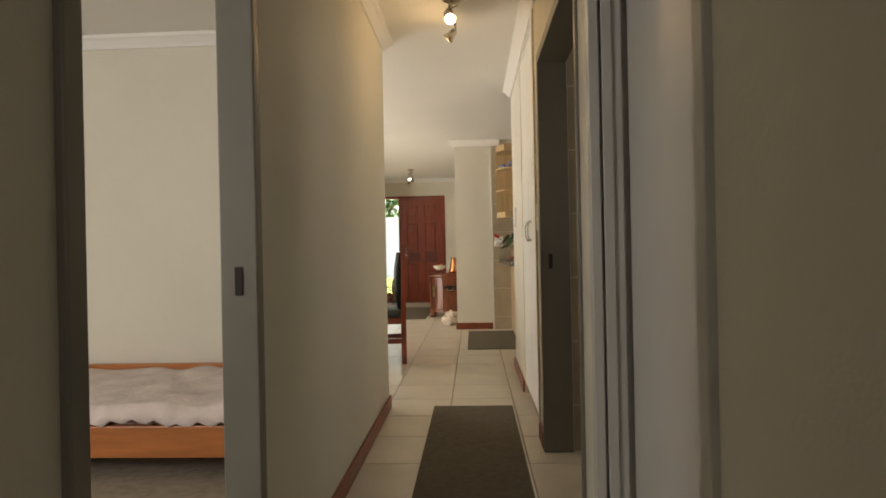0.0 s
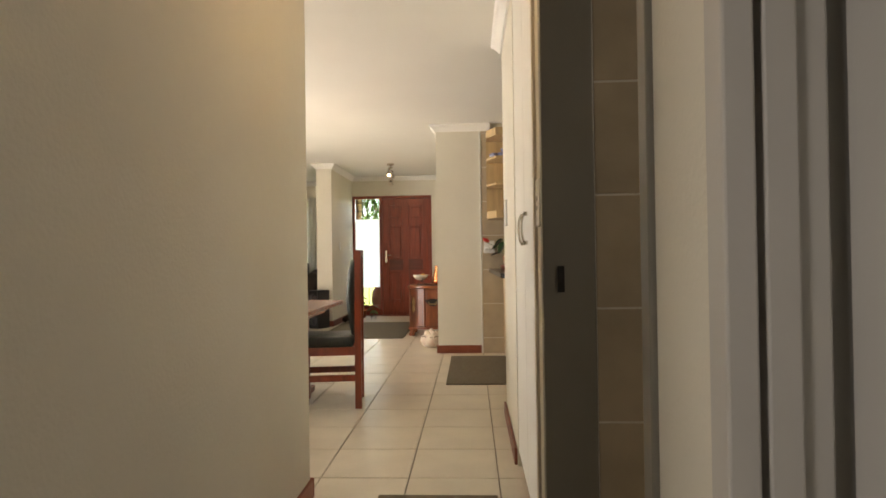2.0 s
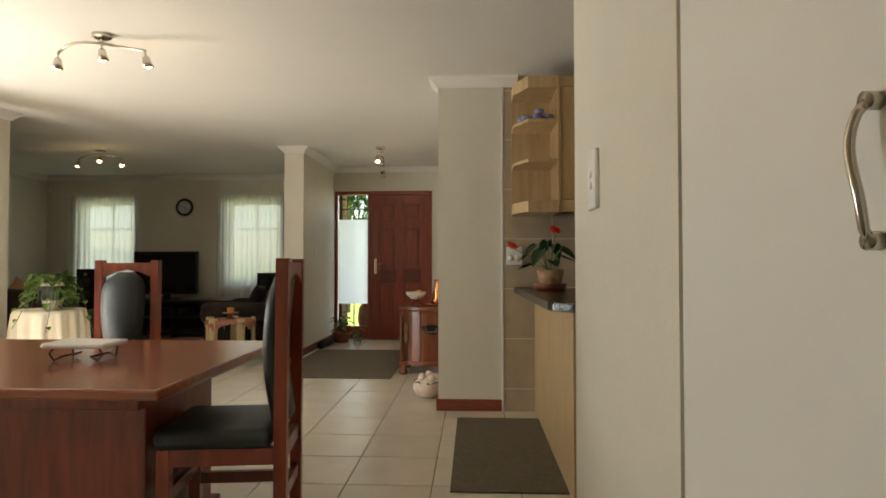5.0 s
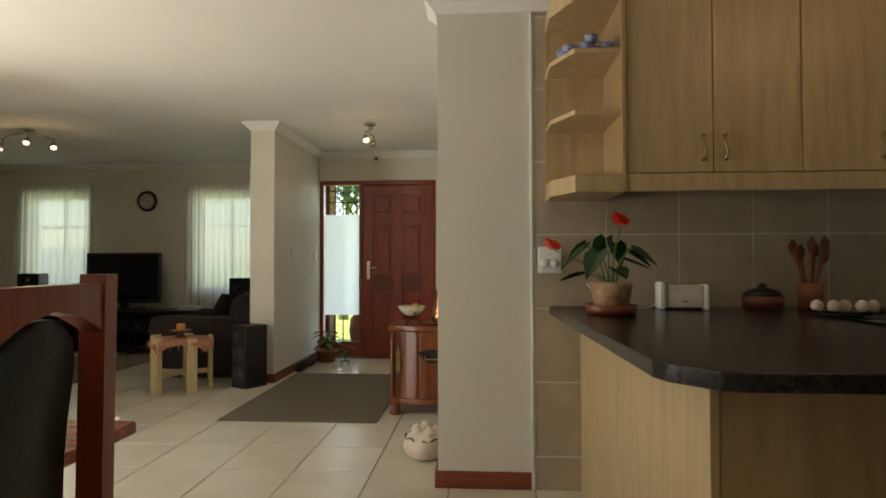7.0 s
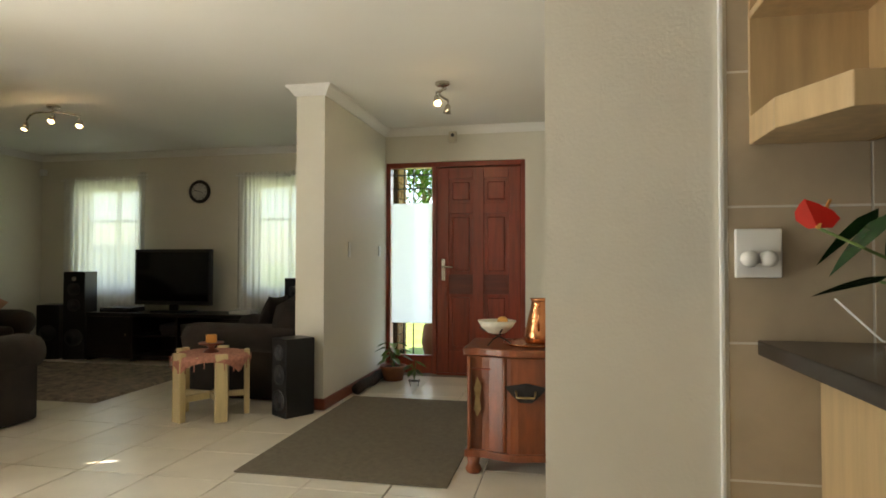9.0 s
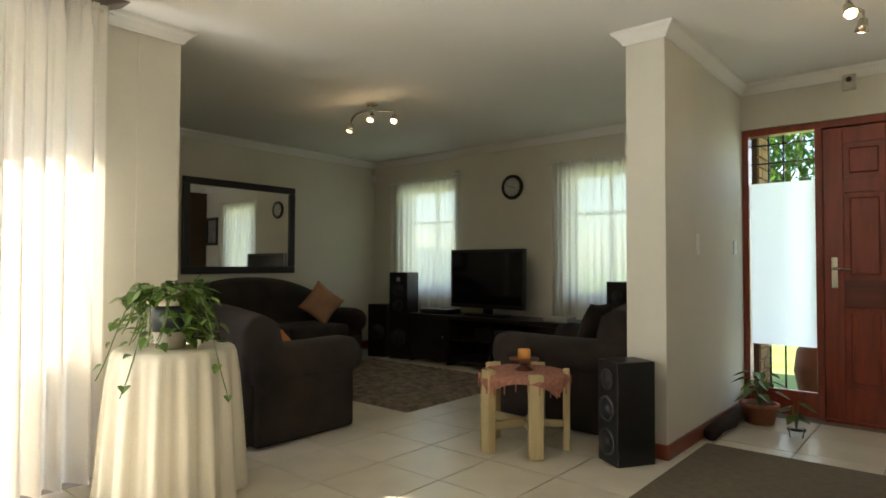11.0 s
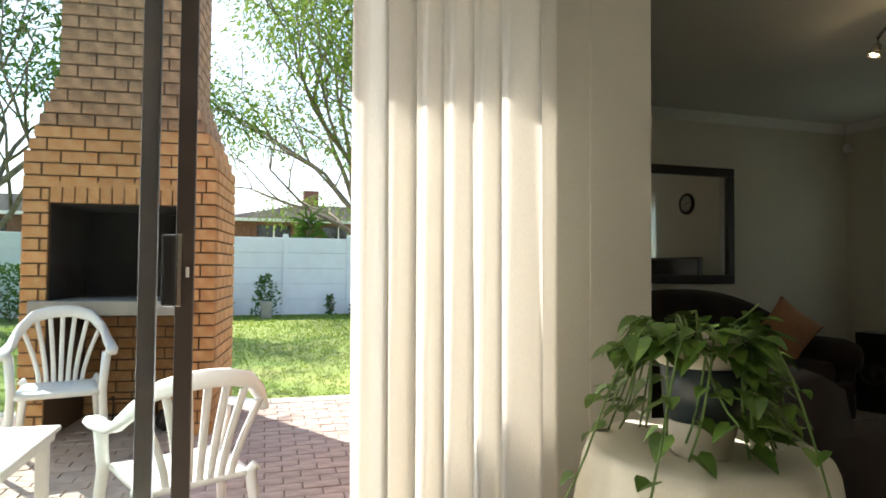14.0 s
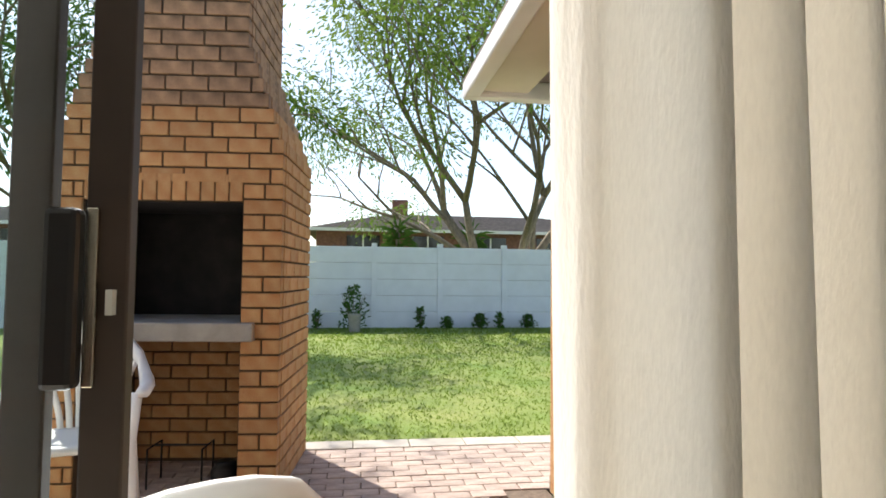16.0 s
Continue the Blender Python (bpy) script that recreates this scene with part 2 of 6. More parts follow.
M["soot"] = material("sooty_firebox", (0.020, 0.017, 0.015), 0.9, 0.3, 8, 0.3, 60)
M["concrete"] = material("grey_concrete", (0.36, 0.33, 0.29), 0.85, 0.12, 10, 0.3, 120)
M["paver"] = material("red_brown_paver", (0.50, 0.39, 0.33), 0.85, 0.15, 14, 0.25, 150, rand=0.10, fine=0.1)
M["kerb"] = material("pale_edging", (0.52, 0.47, 0.40), 0.85, 0.1, 10, 0.2, 100, rand=0.05)
M["sand"] = material("joint_sand", (0.20, 0.15, 0.11), 1.0, 0.2, 40)
M["lawn"] = material("mown_lawn", (0.13, 0.21, 0.025), 0.95, 0.3, 1.3, 0.9, 60, color2=(0.24, 0.27, 0.07), fine=0.35)
M["grass"] = cloth_material("grass_blades", (0.21, 0.29, 0.05), 0.5, 0.0, 3)
M["fence"] = material("white_painted_concrete", (0.76, 0.77, 0.79), 0.8, 0.04, 3, 0.15, 50, stain=0.06)
M["bark"] = material("pale_bark", (0.24, 0.19, 0.13), 0.9, 0.25, 12, 0.6, 60, stretch=(2, 2, 0.5))
M["leaf"] = cloth_material("feathery_leaves", (0.17, 0.25, 0.05), 0.45, 0.0, 3)
M["leafd"] = cloth_material("dense_leaves", (0.065, 0.13, 0.025), 0.3, 0.0, 3)
M["pothos"] = material("pothos_leaf", (0.05, 0.125, 0.016), 0.35, 0.25, 30, color2=(0.13, 0.21, 0.035), rand=0.2)
M["anth"] = material("dark_glossy_leaf", (0.022, 0.075, 0.022), 0.25, 0.2, 20, rand=0.15)
M["rooftile"] = material("brown_roof_tile", (0.27, 0.22, 0.19), 0.85, 0.15, 6, 0.3, 40, rand=0.08)
M["farwall"] = material("red_brown_brick_wall", (0.23, 0.11, 0.075), 0.9, 0.2, 8, 0.3, 30)
M["gutter"] = material("white_gutter_paint", (0.74, 0.72, 0.70), 0.5, 0.04, 4)
M["soffit"] = material("beige_soffit", (0.62, 0.56, 0.46), 0.7, 0.04, 4)
M["drape"] = cloth_material("cream_drape", (0.86, 0.83, 0.76), 0.42)
M["sheer"] = cloth_material("white_sheer", (0.86, 0.85, 0.80), 0.62, 0.10)
M["cloth"] = cloth_material("cream_tablecloth", (0.80, 0.75, 0.62), 0.15)
M["quilt"] = material("pale_pink_quilt", (0.72, 0.62, 0.58), 0.9, 0.12, 9, 0.5, 40)
M["bulb"] = glow_material("halogen_bulb", (1.0, 0.70, 0.36), 5.0)
M["clockface"] = material("silver_clock_face", (0.55, 0.55, 0.52), 0.35, 0.1, 10)
M["picture"] = material("dark_landscape_print", (0.10, 0.12, 0.13), 0.4, 0.3, 6, color2=(0.35, 0.36, 0.34))
M["backdrop"] = material("far_trees", (0.06, 0.10, 0.03), 1.0, 0.3, 1.5)


# ---- mesh helpers ----
def box(bm, x0, x1, y0, y1, z0, z1, bevel=0.0, m=None):
    vs = bmesh.ops.create_cube(bm, size=1)["verts"]
    for v in vs:
        v.co = Vector(((x0 + x1) / 2 + v.co.x * (x1 - x0), (y0 + y1) / 2 + v.co.y * (y1 - y0), (z0 + z1) / 2 + v.co.z * (z1 - z0)))
        if m:
            v.co = m @ v.co
    if bevel:
        es = list({e for v in vs for e in v.link_edges})
        bmesh.ops.bevel(bm, geom=es, offset=bevel, segments=2, affect="EDGES", profile=0.5)
    return bm


def one_box(*a, **k):
    return box(bmesh.new(), *a, **k)


def lathe(bm, prof, n=28, centre=(0, 0, 0), m=None):
    """A turned body from (radius, height) pairs."""
    rings = []
    for r, z in prof:
        ring = []
        for i in range(n):
            a = 2 * math.pi * i / n
            c = Vector((centre[0] + r * math.cos(a), centre[1] + r * math.sin(a), centre[2] + z))
            ring.append(bm.verts.new(m @ c if m else c))
        rings.append(ring)
    for a, b in zip(rings, rings[1:]):
        for i in range(n):
            bm.faces.new((a[i], a[(i + 1) % n], b[(i + 1) % n], b[i]))
    bm.faces.new(rings[0][::-1])
    bm.faces.new(rings[-1])
    return bm


def tube(bm, pts, r, n=8, r2=None):
    """A round bar along points, tapering from r to r2."""
    pts = [Vector(p) for p in pts]
    rings = []
    for i, p in enumerate(pts):
        d = (pts[min(i + 1, len(pts) - 1)] - pts[max(i - 1, 0)]).normalized()
        u = d.orthogonal().normalized() if i == 0 else (u - d * u.dot(d)).normalized()
        w = d.cross(u)
        rr = r if r2 is None else r + (r2 - r) * i / (len(pts) - 1)
        rings.append([bm.verts.new(p + (u * math.cos(2 * math.pi * k / n) + w * math.sin(2 * math.pi * k / n)) * rr) for k in range(n)])
    for a, b in zip(rings, rings[1:]):
        for i in range(n):
            bm.faces.new((a[i], a[(i + 1) % n], b[(i + 1) % n], b[i]))
    bm.faces.new(rings[0][::-1])
    bm.faces.new(rings[-1])
    return bm


def prism(bm, outline, z0, z1, m=None):
    """An upright body over a plan outline."""
    lo = [bm.verts.new(m @ Vector((x, y, z0)) if m else (x, y, z0)) for x, y in outline]
    hi = [bm.verts.new(m @ Vector((x, y, z1)) if m else (x, y, z1)) for x, y in outline]
    k = len(outline)
    bm.faces.new(lo[::-1])
    bm.faces.new(hi)
    for i in range(k):
        bm.faces.new((lo[i], lo[(i + 1) % k], hi[(i + 1) % k], hi[i]))
    bmesh.ops.recalc_face_normals(bm, faces=bm.faces)
    return bm


def to_mesh(name, bm, mat, smooth=False):
    me = bpy.data.meshes.new(name)
    bmesh.ops.recalc_face_normals(bm, faces=bm.faces)
    bm.to_mesh(me)
    bm.free()
    me.materials.append(mat)
    if smooth:
        for f in me.polygons:
            f.use_smooth = True
    return me


def part(name, bm, mat, parent=None, label="", smooth=False, bevel=0.0):
    ob = new(name, to_mesh(name, bm, mat, smooth))
    if parent is not None:
        ob.parent = parent
    if label:
        tagged(ob, label)
    if bevel:
        md = ob.modifiers.new("bevel", "BEVEL")
        md.width, md.segments, md.limit_method = bevel, 2, "ANGLE"
    return ob


def thing(name, label, category, group="", kind="", at=None):
    ob = new(name)
    ob.empty_display_size = 0.1
    if at is not None:
        ob.matrix_world = at
    return tagged(ob, label, category, group, kind)


def structure(name, bm, mat, label, category, smooth=False):
    return tagged(part(name, bm, mat, None, "", smooth), label, category, kind="structure")


CEIL = 2.46

# ---- shell ----
def walls():
    T = "cream-painted plastered wall"
    def w(name, boxes, label=T):
        bm = bmesh.new()
        for b in boxes:
            box(bm, *b)
        return structure(name, bm, M["wall"], label, "wall")
    H = CEIL
    # hall: left wall with the bedroom doorway, right wall with doorways
    w("wall_hall_west", [(0.14, 0.22, -1.2, 1.155, 0, H), (0.14, 0.22, 1.94, 4.34, 0, H), (0.14, 0.22, 1.155, 1.94, 2.05, H)])
    w("wall_dining_south", [(-3.40, 0.10, 4.24, 4.34, 0, H)])
    w("wall_hall_east", [(1.16, 1.28, 3.50, 3.72, 0, H), (1.20, 1.28, 2.36, 2.58, 0, H), (1.16, 1.36, -1.2, 1.25, 0, H),
                         (1.20, 1.28, 1.25, 2.36, 2.05, H), (1.16, 1.28, 2.58, 3.50, 2.05, H), (1.16, 1.28, 4.74, 5.72, 0, H)])
    w("wall_cupboard_back", [(1.78, 1.88, 3.6, 5.72, 0, H), (1.28, 1.78, 3.6, 3.72, 0, H), (1.28, 1.78, 5.60, 5.72, 0, H)])
    w("wall_hall_south", [(-3.4, 4.2, -1.32, -1.2, 0, H)])
    # kitchen
    w("wall_kitchen_north", [(0.575, 4.1, 8.21, 8.36, 0, H)], "grey-cream plastered wall end beside the kitchen")
    w("wall_kitchen_east", [(4.1, 4.2, -1.2, 8.36, 0, H)])
    w("wall_bath", [(1.28, 4.1, 3.5, 3.6, 0, H), (1.28, 4.1, 2.40, 2.50, 0, H)])
    # entry
    w("wall_entry_east", [(0.76, 0.90, 8.36, 12.33, 0, H)])
    w("wall_entry_north", [(-1.16, 0.90, 12.33, 12.55, 2.12, H), (0.25, 0.90, 12.33, 12.55, 0, 2.12)])
    w("wall_entry_west", [(-1.39, -1.16, 10.75, 13.0, 0, H)], "cream-painted wall end between entry and lounge")
    # lounge
    w("wall_lounge_north", [(-6.1, -5.35, 12.95, 13.15, 0, H), (-4.45, -3.0, 12.95, 13.15, 0, H), (-2.15, -1.39, 12.95, 13.15, 0, H),
                            (-5.35, -4.45, 12.95, 13.15, 0, 0.75), (-5.35, -4.45, 12.95, 13.15, 2.05, H),
                            (-3.0, -2.15, 12.95, 13.15, 0, 0.75), (-3.0, -2.15, 12.95, 13.15, 2.05, H)])
    w("wall_lounge_west", [(-6.04, -5.9, 9.04, 12.95, 0, H)])
    w("wall_lounge_south", [(-6.04, -3.40, 8.92, 9.04, 0, H)])
    # dining west wall with the sliding door opening
    w("wall_dining_west", [(-3.64, -3.40, 8.50, 8.92, 0, H), (-3.40, -3.396, 8.80, 9.04, 0, H), (-3.64, -3.40, -1.2, 5.7, 0, H), (-3.64, -3.40, 5.7, 8.50, 2.12, H)])
    w("wall_bedroom_north", [(-3.40, 0.10, 4.12, 4.24, 0, H)])
    structure("ceiling", box(one_box(-3.64, 4.2, -1.32, 13.15, CEIL, CEIL + 0.12), -6.1, -3.64, 8.92, 13.15, CEIL, CEIL + 0.12), M["ceil"], "white painted plaster ceiling", "ceiling")
    structure("floor", box(one_box(-3.64, 4.2, -1.32, 12.5, -0.10, -0.008), -6.1, -3.64, 8.92, 13.0, -0.10, -0.008), M["grout"], "cream ceramic tiled floor with brown grout", "floor")


def cornice_run(name, pts, closed=False):
    """Coved cornice along wall corners; the room lies to the left of the run."""
    prof = [(0, -0.075), (0.012, -0.075), (0.02, -0.06), (0.045, -0.03), (0.062, -0.018), (0.068, 0.0), (0, 0.0)]
    bm = bmesh.new()
    P = [Vector((x, y, 0)) for x, y in pts]
    rings = []
    for i, p in enumerate(P):
        d0 = (P[i] - P[i - 1]).normalized() if i else None
        d1 = (P[i + 1] - P[i]).normalized() if i < len(P) - 1 else None
        n0 = Vector((-d0.y, d0.x, 0)) if d0 else None
        n1 = Vector((-d1.y, d1.x, 0)) if d1 else None
        if n0 and n1:
            nn = (n0 + n1) / (1 + n0.dot(n1))
        else:
            nn = n0 or n1
        rings.append([bm.verts.new(p + nn * a + Vector((0, 0, CEIL - 0.001 + b))) for a, b in prof])
    k = len(prof)
    for a, b in zip(rings, rings[1:]):
        for i in range(k):
            bm.faces.new((a[i], a[(i + 1) % k], b[(i + 1) % k], b[i]))
    bm.faces.new(rings[0])
    bm.faces.new(rings[-1][::-1])
    structure(name, bm, M["cornice"], "white coved plaster cornice", "cornice")


def skirting(boxes):
    for b in boxes:
        bm = one_box(*b, bevel=0.004)
        structure("baseboard", bm, M["skirt"], "red-brown stained wooden skirting board", "baseboard")


walls()
cornice_run("cornice_entry", [(1.16, 8.21), (0.575, 8.21), (0.575, 8.36), (0.76, 8.36), (0.76, 12.33), (-1.16, 12.33), (-1.16, 10.75), (-1.39, 10.75), (-1.39, 12.95), (-5.9, 12.95), (-5.9, 9.04), (-3.396, 9.04), (-3.396, 4.34), (0.22, 4.34), (0.22, -1.2)][::1])
cornice_run("cornice_hall", [(1.16, -1.2), (1.16, 5.72), (1.8, 5.72)])
cornice_run("cornice_bedroom", [(0.10, 4.12), (-3.40, 4.12), (-3.40, -1.2)])
skirting([(0.222, 0.236, 1.96, 4.34, 0, 0.085), (-0.3, 0.236, 4.342, 4.356, 0, 0.085), (1.143, 1.158, 4.76, 5.72, 0, 0.085), (1.143, 1.158, 3.52, 3.70, 0, 0.085),
          (0.56, 1.04, 8.194, 8.208, 0, 0.085), (0.559, 0.573, 8.21, 8.36, 0, 0.085), (0.744, 0.758, 8.37, 12.32, 0, 0.085), (0.26, 0.742, 12.314, 12.328, 0, 0.085),
          (-1.158, -1.144, 10.75, 12.32, 0, 0.085), (-1.404, -1.144, 10.734, 10.748, 0, 0.085), (-5.888, -1.47, 12.932, 12.946, 0, 0.085),
          (-5.898, -5.884, 9.06, 12.93, 0, 0.085), (-3.394, -3.38, 8.62, 9.04, 0, 0.085)])


# ---- doorways of the hall ----
def door_frame(name, x0, x1, y0, y1, label, near=0.0):
    t = thing(name, label, "door frame", kind="structure")
    for a, b in ((y0, y0 + 0.045), (y1 - 0.045, y1)):
        bm = one_box(x0 + (near if a == y0 else 0), x1, a, b, 0, 2.05, bevel=0.004)
        part("jamb", bm, M["frame"], t)
    part("head", one_box(x0, x1, y0 + 0.045, y1 - 0.045, 2.0, 2.05, bevel=0.004), M["frame"], t)
    part("strike_plate", one_box(x0 + 0.04, x0 + 0.06, y1 - 0.048, y1 - 0.0455, 0.945, 1.02), M["iron"], t)
    return t


door_frame("door_frame_1", 0.135, 0.235, 1.155, 1.94, "grey painted steel door frame of the bedroom")
door_frame("door_frame_2", 1.145, 1.295, 2.58, 3.50, "grey painted steel door frame of the bathroom", 0.045)


def deep_frame():
    """A rebated steel frame with rolled edges; the door hangs at the back of it."""
    t = thing("door_frame_3", "pale grey painted steel door frame with a deep rebate", "door frame", kind="structure")
    for y, way in ((2.36, -1), (1.25, 1)):
        for x0, x1, d in ((1.186 if way < 0 else 1.145, 1.218, 0.045), (1.218, 1.228, 0.020), (1.228, 1.262, 0.040), (1.262, 1.296, 0.030), (1.296, 1.36, 0.008)):
            a, b = sorted((y, y + way * d))
            part("jamb", one_box(x0, x1, a, b, 0, 2.05, bevel=0.003), M["frame2"], t)
    part("head", one_box(1.186, 1.296, 1.295, 2.315, 2.0, 2.05, bevel=0.004), M["frame2"], t)


deep_frame()


def plain_door(name, m, width, label):
    t = thing(name, label, "door", at=m)
    part("leaf", one_box(0, width, 0, 0.04, 0.01, 1.99, bevel=0.003), M["frame2"], t)
    bm = bmesh.new()
    tube(bm, [(width - 0.06, -0.02, 1.0), (width - 0.06, -0.05, 1.0), (width - 0.17, -0.05, 1.0)], 0.009)
    part("handle", bm, M["chrome"], t, "chrome lever handle", smooth=True)
    return t


plain_door("room_door", pose(1.355, 1.262, 0, 0, 0, 90), 1.072, "closed pale grey painted flush door in a steel frame")


# ---- built-in cupboard in the hall ----
def wavy_handle(parent, x, y, z0, z1, way, mat):
    """A wavy bow handle with a flat foot at each end; way: the direction out of the door."""
    bm = bmesh.new()
    n = Vector(way)
    side = Vector((-n.y, n.x, 0))
    pts = []
    for i in range(13):
        f = i / 12
        pts.append(Vector((x, y, z0 + (z1 - z0) * f)) + n * (0.010 + 0.013 * math.sin(math.pi * f) ** 0.5) + side * 0.006 * math.sin(2 * math.pi * f))
    tube(bm, pts, 0.0045)
    for z in (z0, z1):
        tube(bm, [Vector((x, y, z)), Vector((x, y, z)) + n * 0.014], 0.008)
    part("handle", bm, mat, parent, "wavy brushed metal handle", smooth=True)


def hall_cupboard():
    t = thing("cupboard", "built-in white cupboard with two tall doors and wavy handles", "cupboard")
    part("surround", one_box(1.15, 1.20, 3.72, 3.76, 0, 2.40, bevel=0.003), M["soffit"], t, "beige wooden edge strip")
    part("body", one_box(1.20, 1.76, 3.74, 4.72, 0.06, 2.36), M["white"], t)
    part("plinth", one_box(1.185, 1.20, 3.76, 4.74, 0.0, 0.07), M["skirt"], t)
    for y0, y1, hy in ((3.765, 4.233, 4.11), (4.242, 4.735, 4.262)):
        d = part("door", one_box(1.163, 1.198, y0, y1, 0.075, 2.36, bevel=0.004), M["white"], t)
        wavy_handle(d, 1.163, hy, 1.10, 1.215, (-1, 0, 0), M["chrome"])
    part("fascia", one_box(1.16, 1.20, 3.76, 4.74, 2.365, 2.385), M["white"], t)


hall_cupboard()


def switch(name, at, label, rockers=2, w=0.075, h=0.115):
    """A wall switch plate; it faces local -y."""
    t = thing(name, label, "switch", at=at)
    part("plate", one_box(-w / 2, w / 2, -0.012, 0, -h / 2, h / 2, bevel=0.005), M["plastic"], t)
    for i in range(rockers):
        z = (i - (rockers - 1) / 2) * 0.03
        bm = bmesh.new()
        lathe(bm, [(0.0105, 0), (0.0105, 0.004), (0.008, 0.006)], 16, m=pose(0, -0.011, z, 90))
        part("rocker", bm, M["plastic"], t, smooth=False)
    return t


switch("light_switch", pose(1.16, 5.39, 1.305, 0, 0, -90), "white two-button light switch on the cream wall", 2, 0.10, 0.16)
switch("light_switch", pose(1.16, 3.61, 1.215, 0, 0, -90), "white two-button light switch beside the bathroom door", 2, 0.10, 0.15)
switch("light_switch", pose(-1.16, 11.28, 1.22, 0, 0, 90), "slim white light switch on the entry wall", 1, 0.045, 0.13)
switch("intercom", pose(-1.16, 12.12, 1.22, 0, 0, 90), "small white intercom box near the front door", 1, 0.07, 0.10)


def hall_mat(name, x0, x1, y0, y1, label):
    t = thing(name, label, "mat")
    bm = one_box(x0, x1, y0, y1, 0.0, 0.009, bevel=0.003)
    part("mat_surface", bm, M["mat"], t)
    return t


hall_mat("runner_mat", 0.52, 1.04, 2.30, 4.36, "grey-brown runner mat lying on the hall tiles")
hall_mat("kitchen_mat", 0.72, 1.30, 6.62, 7.98, "grey-brown mat lying before the kitchen counter")
hall_mat("entrance_mat", -1.09, 0.06, 9.38, 11.22, "large grey-brown mat inside the front door")


# ---- bathroom seen from the hall: tiled wall ----
def tiled_wall(name, label, x0, x1, y, z0, z1, pw, ph, ox, oz, holes=None):
    """Separate tiles on a grout bed; the wall faces -y."""
    t = thing(name, label, "wall tiles", kind="structure")
    part("grout_bed", one_box(x0, x1, y - 0.0088, y - 0.0005, z0, z1), M["wgrout"], t)
    i0, i1 = math.floor((x0 - ox) / pw), math.ceil((x1 - ox) / pw)
    j0, j1 = math.floor((z0 - oz) / ph), math.ceil((z1 - oz) / ph)
    g = 0.003
    for i in range(i0, i1):
        for j in range(j0, j1):
            a, b = max(x0, ox + i * pw + g), min(x1, ox + (i + 1) * pw - g)
            c, d = max(z0, oz + j * ph + g), min(z1, oz + (j + 1) * ph - g)
            if b - a < 0.01 or d - c < 0.01:
                continue
            part("tile", one_box(a, b, y - 0.010, y - 0.002, c, d, bevel=0.0015), M["wtile"], t)
    return t


tiled_wall("bathroom_tiles", "beige tiled bathroom wall", 1.30, 2.6, 3.498, 0, 2.3, 0.33, 0.33, 1.30, 0.235)
tiled_wall("kitchen_tiles", "beige-brown ceramic tiles on the kitchen wall", 1.052, 4.05, 8.208, 0, CEIL - 0.08, 0.352, 0.365, 1.41, 0.165)
structure("trim", one_box(1.040, 1.051, 8.192, 8.209, 0, CEIL - 0.08, bevel=0.002), M["plastic"], "white plastic tile edge strip", "trim")


# ---- bedroom: bed ----
def bed():
    t = thing("bed", "low pine bed with a pale pink quilt, beside the bedroom wall", "bed")
    part("side_rail", one_box(-2.3, -0.05, 3.10, 3.14, 0.10, 0.25, bevel=0.005), M["pine"], t)
    part("side_rail", one_box(-2.3, -0.05, 4.05, 4.09, 0.16, 0.365, bevel=0.005), M["pine"], t)
    for x in (-2.3, -0.10):
        part("end_board", one_box(x, x + 0.05, 3.14, 4.05, 0.08, 0.36, bevel=0.005), M["pine"], t)
    for x in (-2.2, -0.3):
        for y in (3.2, 3.95):
            part("leg", one_box(x, x + 0.06, y, y + 0.06, 0, 0.12), M["pine"], t)
    part("slats", one_box(-2.25, -0.1, 3.14, 4.05, 0.12, 0.15), M["pine"], t)
    bm = bmesh.new()
    nx, ny = 60, 26
    vs = [[None] * (ny + 1) for _ in range(nx + 1)]
    for i in range(nx + 1):
        for j in range(ny + 1):
            x, y = -2.24 + 2.13 * i / nx, 3.085 + 0.95 * j / ny
            z = 0.335 + 0.022 * noise.noise((x * 5, y * 5, 0)) + 0.016 * abs(math.sin((x + 0.7 * y) * 9)) * abs(math.sin((x - 0.7 * y) * 9)) + (-0.075 if j == 0 else 0) + (0.012 * math.sin(x * 60) if j == 0 else 0)
            vs[i][j] = bm.verts.new((x, y, z))
    for i in range(nx):
        for j in range(ny):
            bm.faces.new((vs[i][j], vs[i + 1][j], vs[i + 1][j + 1], vs[i][j + 1]))
    q = part("quilt", bm, M["quilt"], t, "pale pink quilted cover", smooth=True)
    md = q.modifiers.new("thick", "SOLIDIFY")
    md.thickness = 0.02
    part("mattress", one_box(-2.24, -0.11, 3.15, 4.04, 0.15, 0.30, bevel=0.03), M["quilt"], t, smooth=True)


bed()


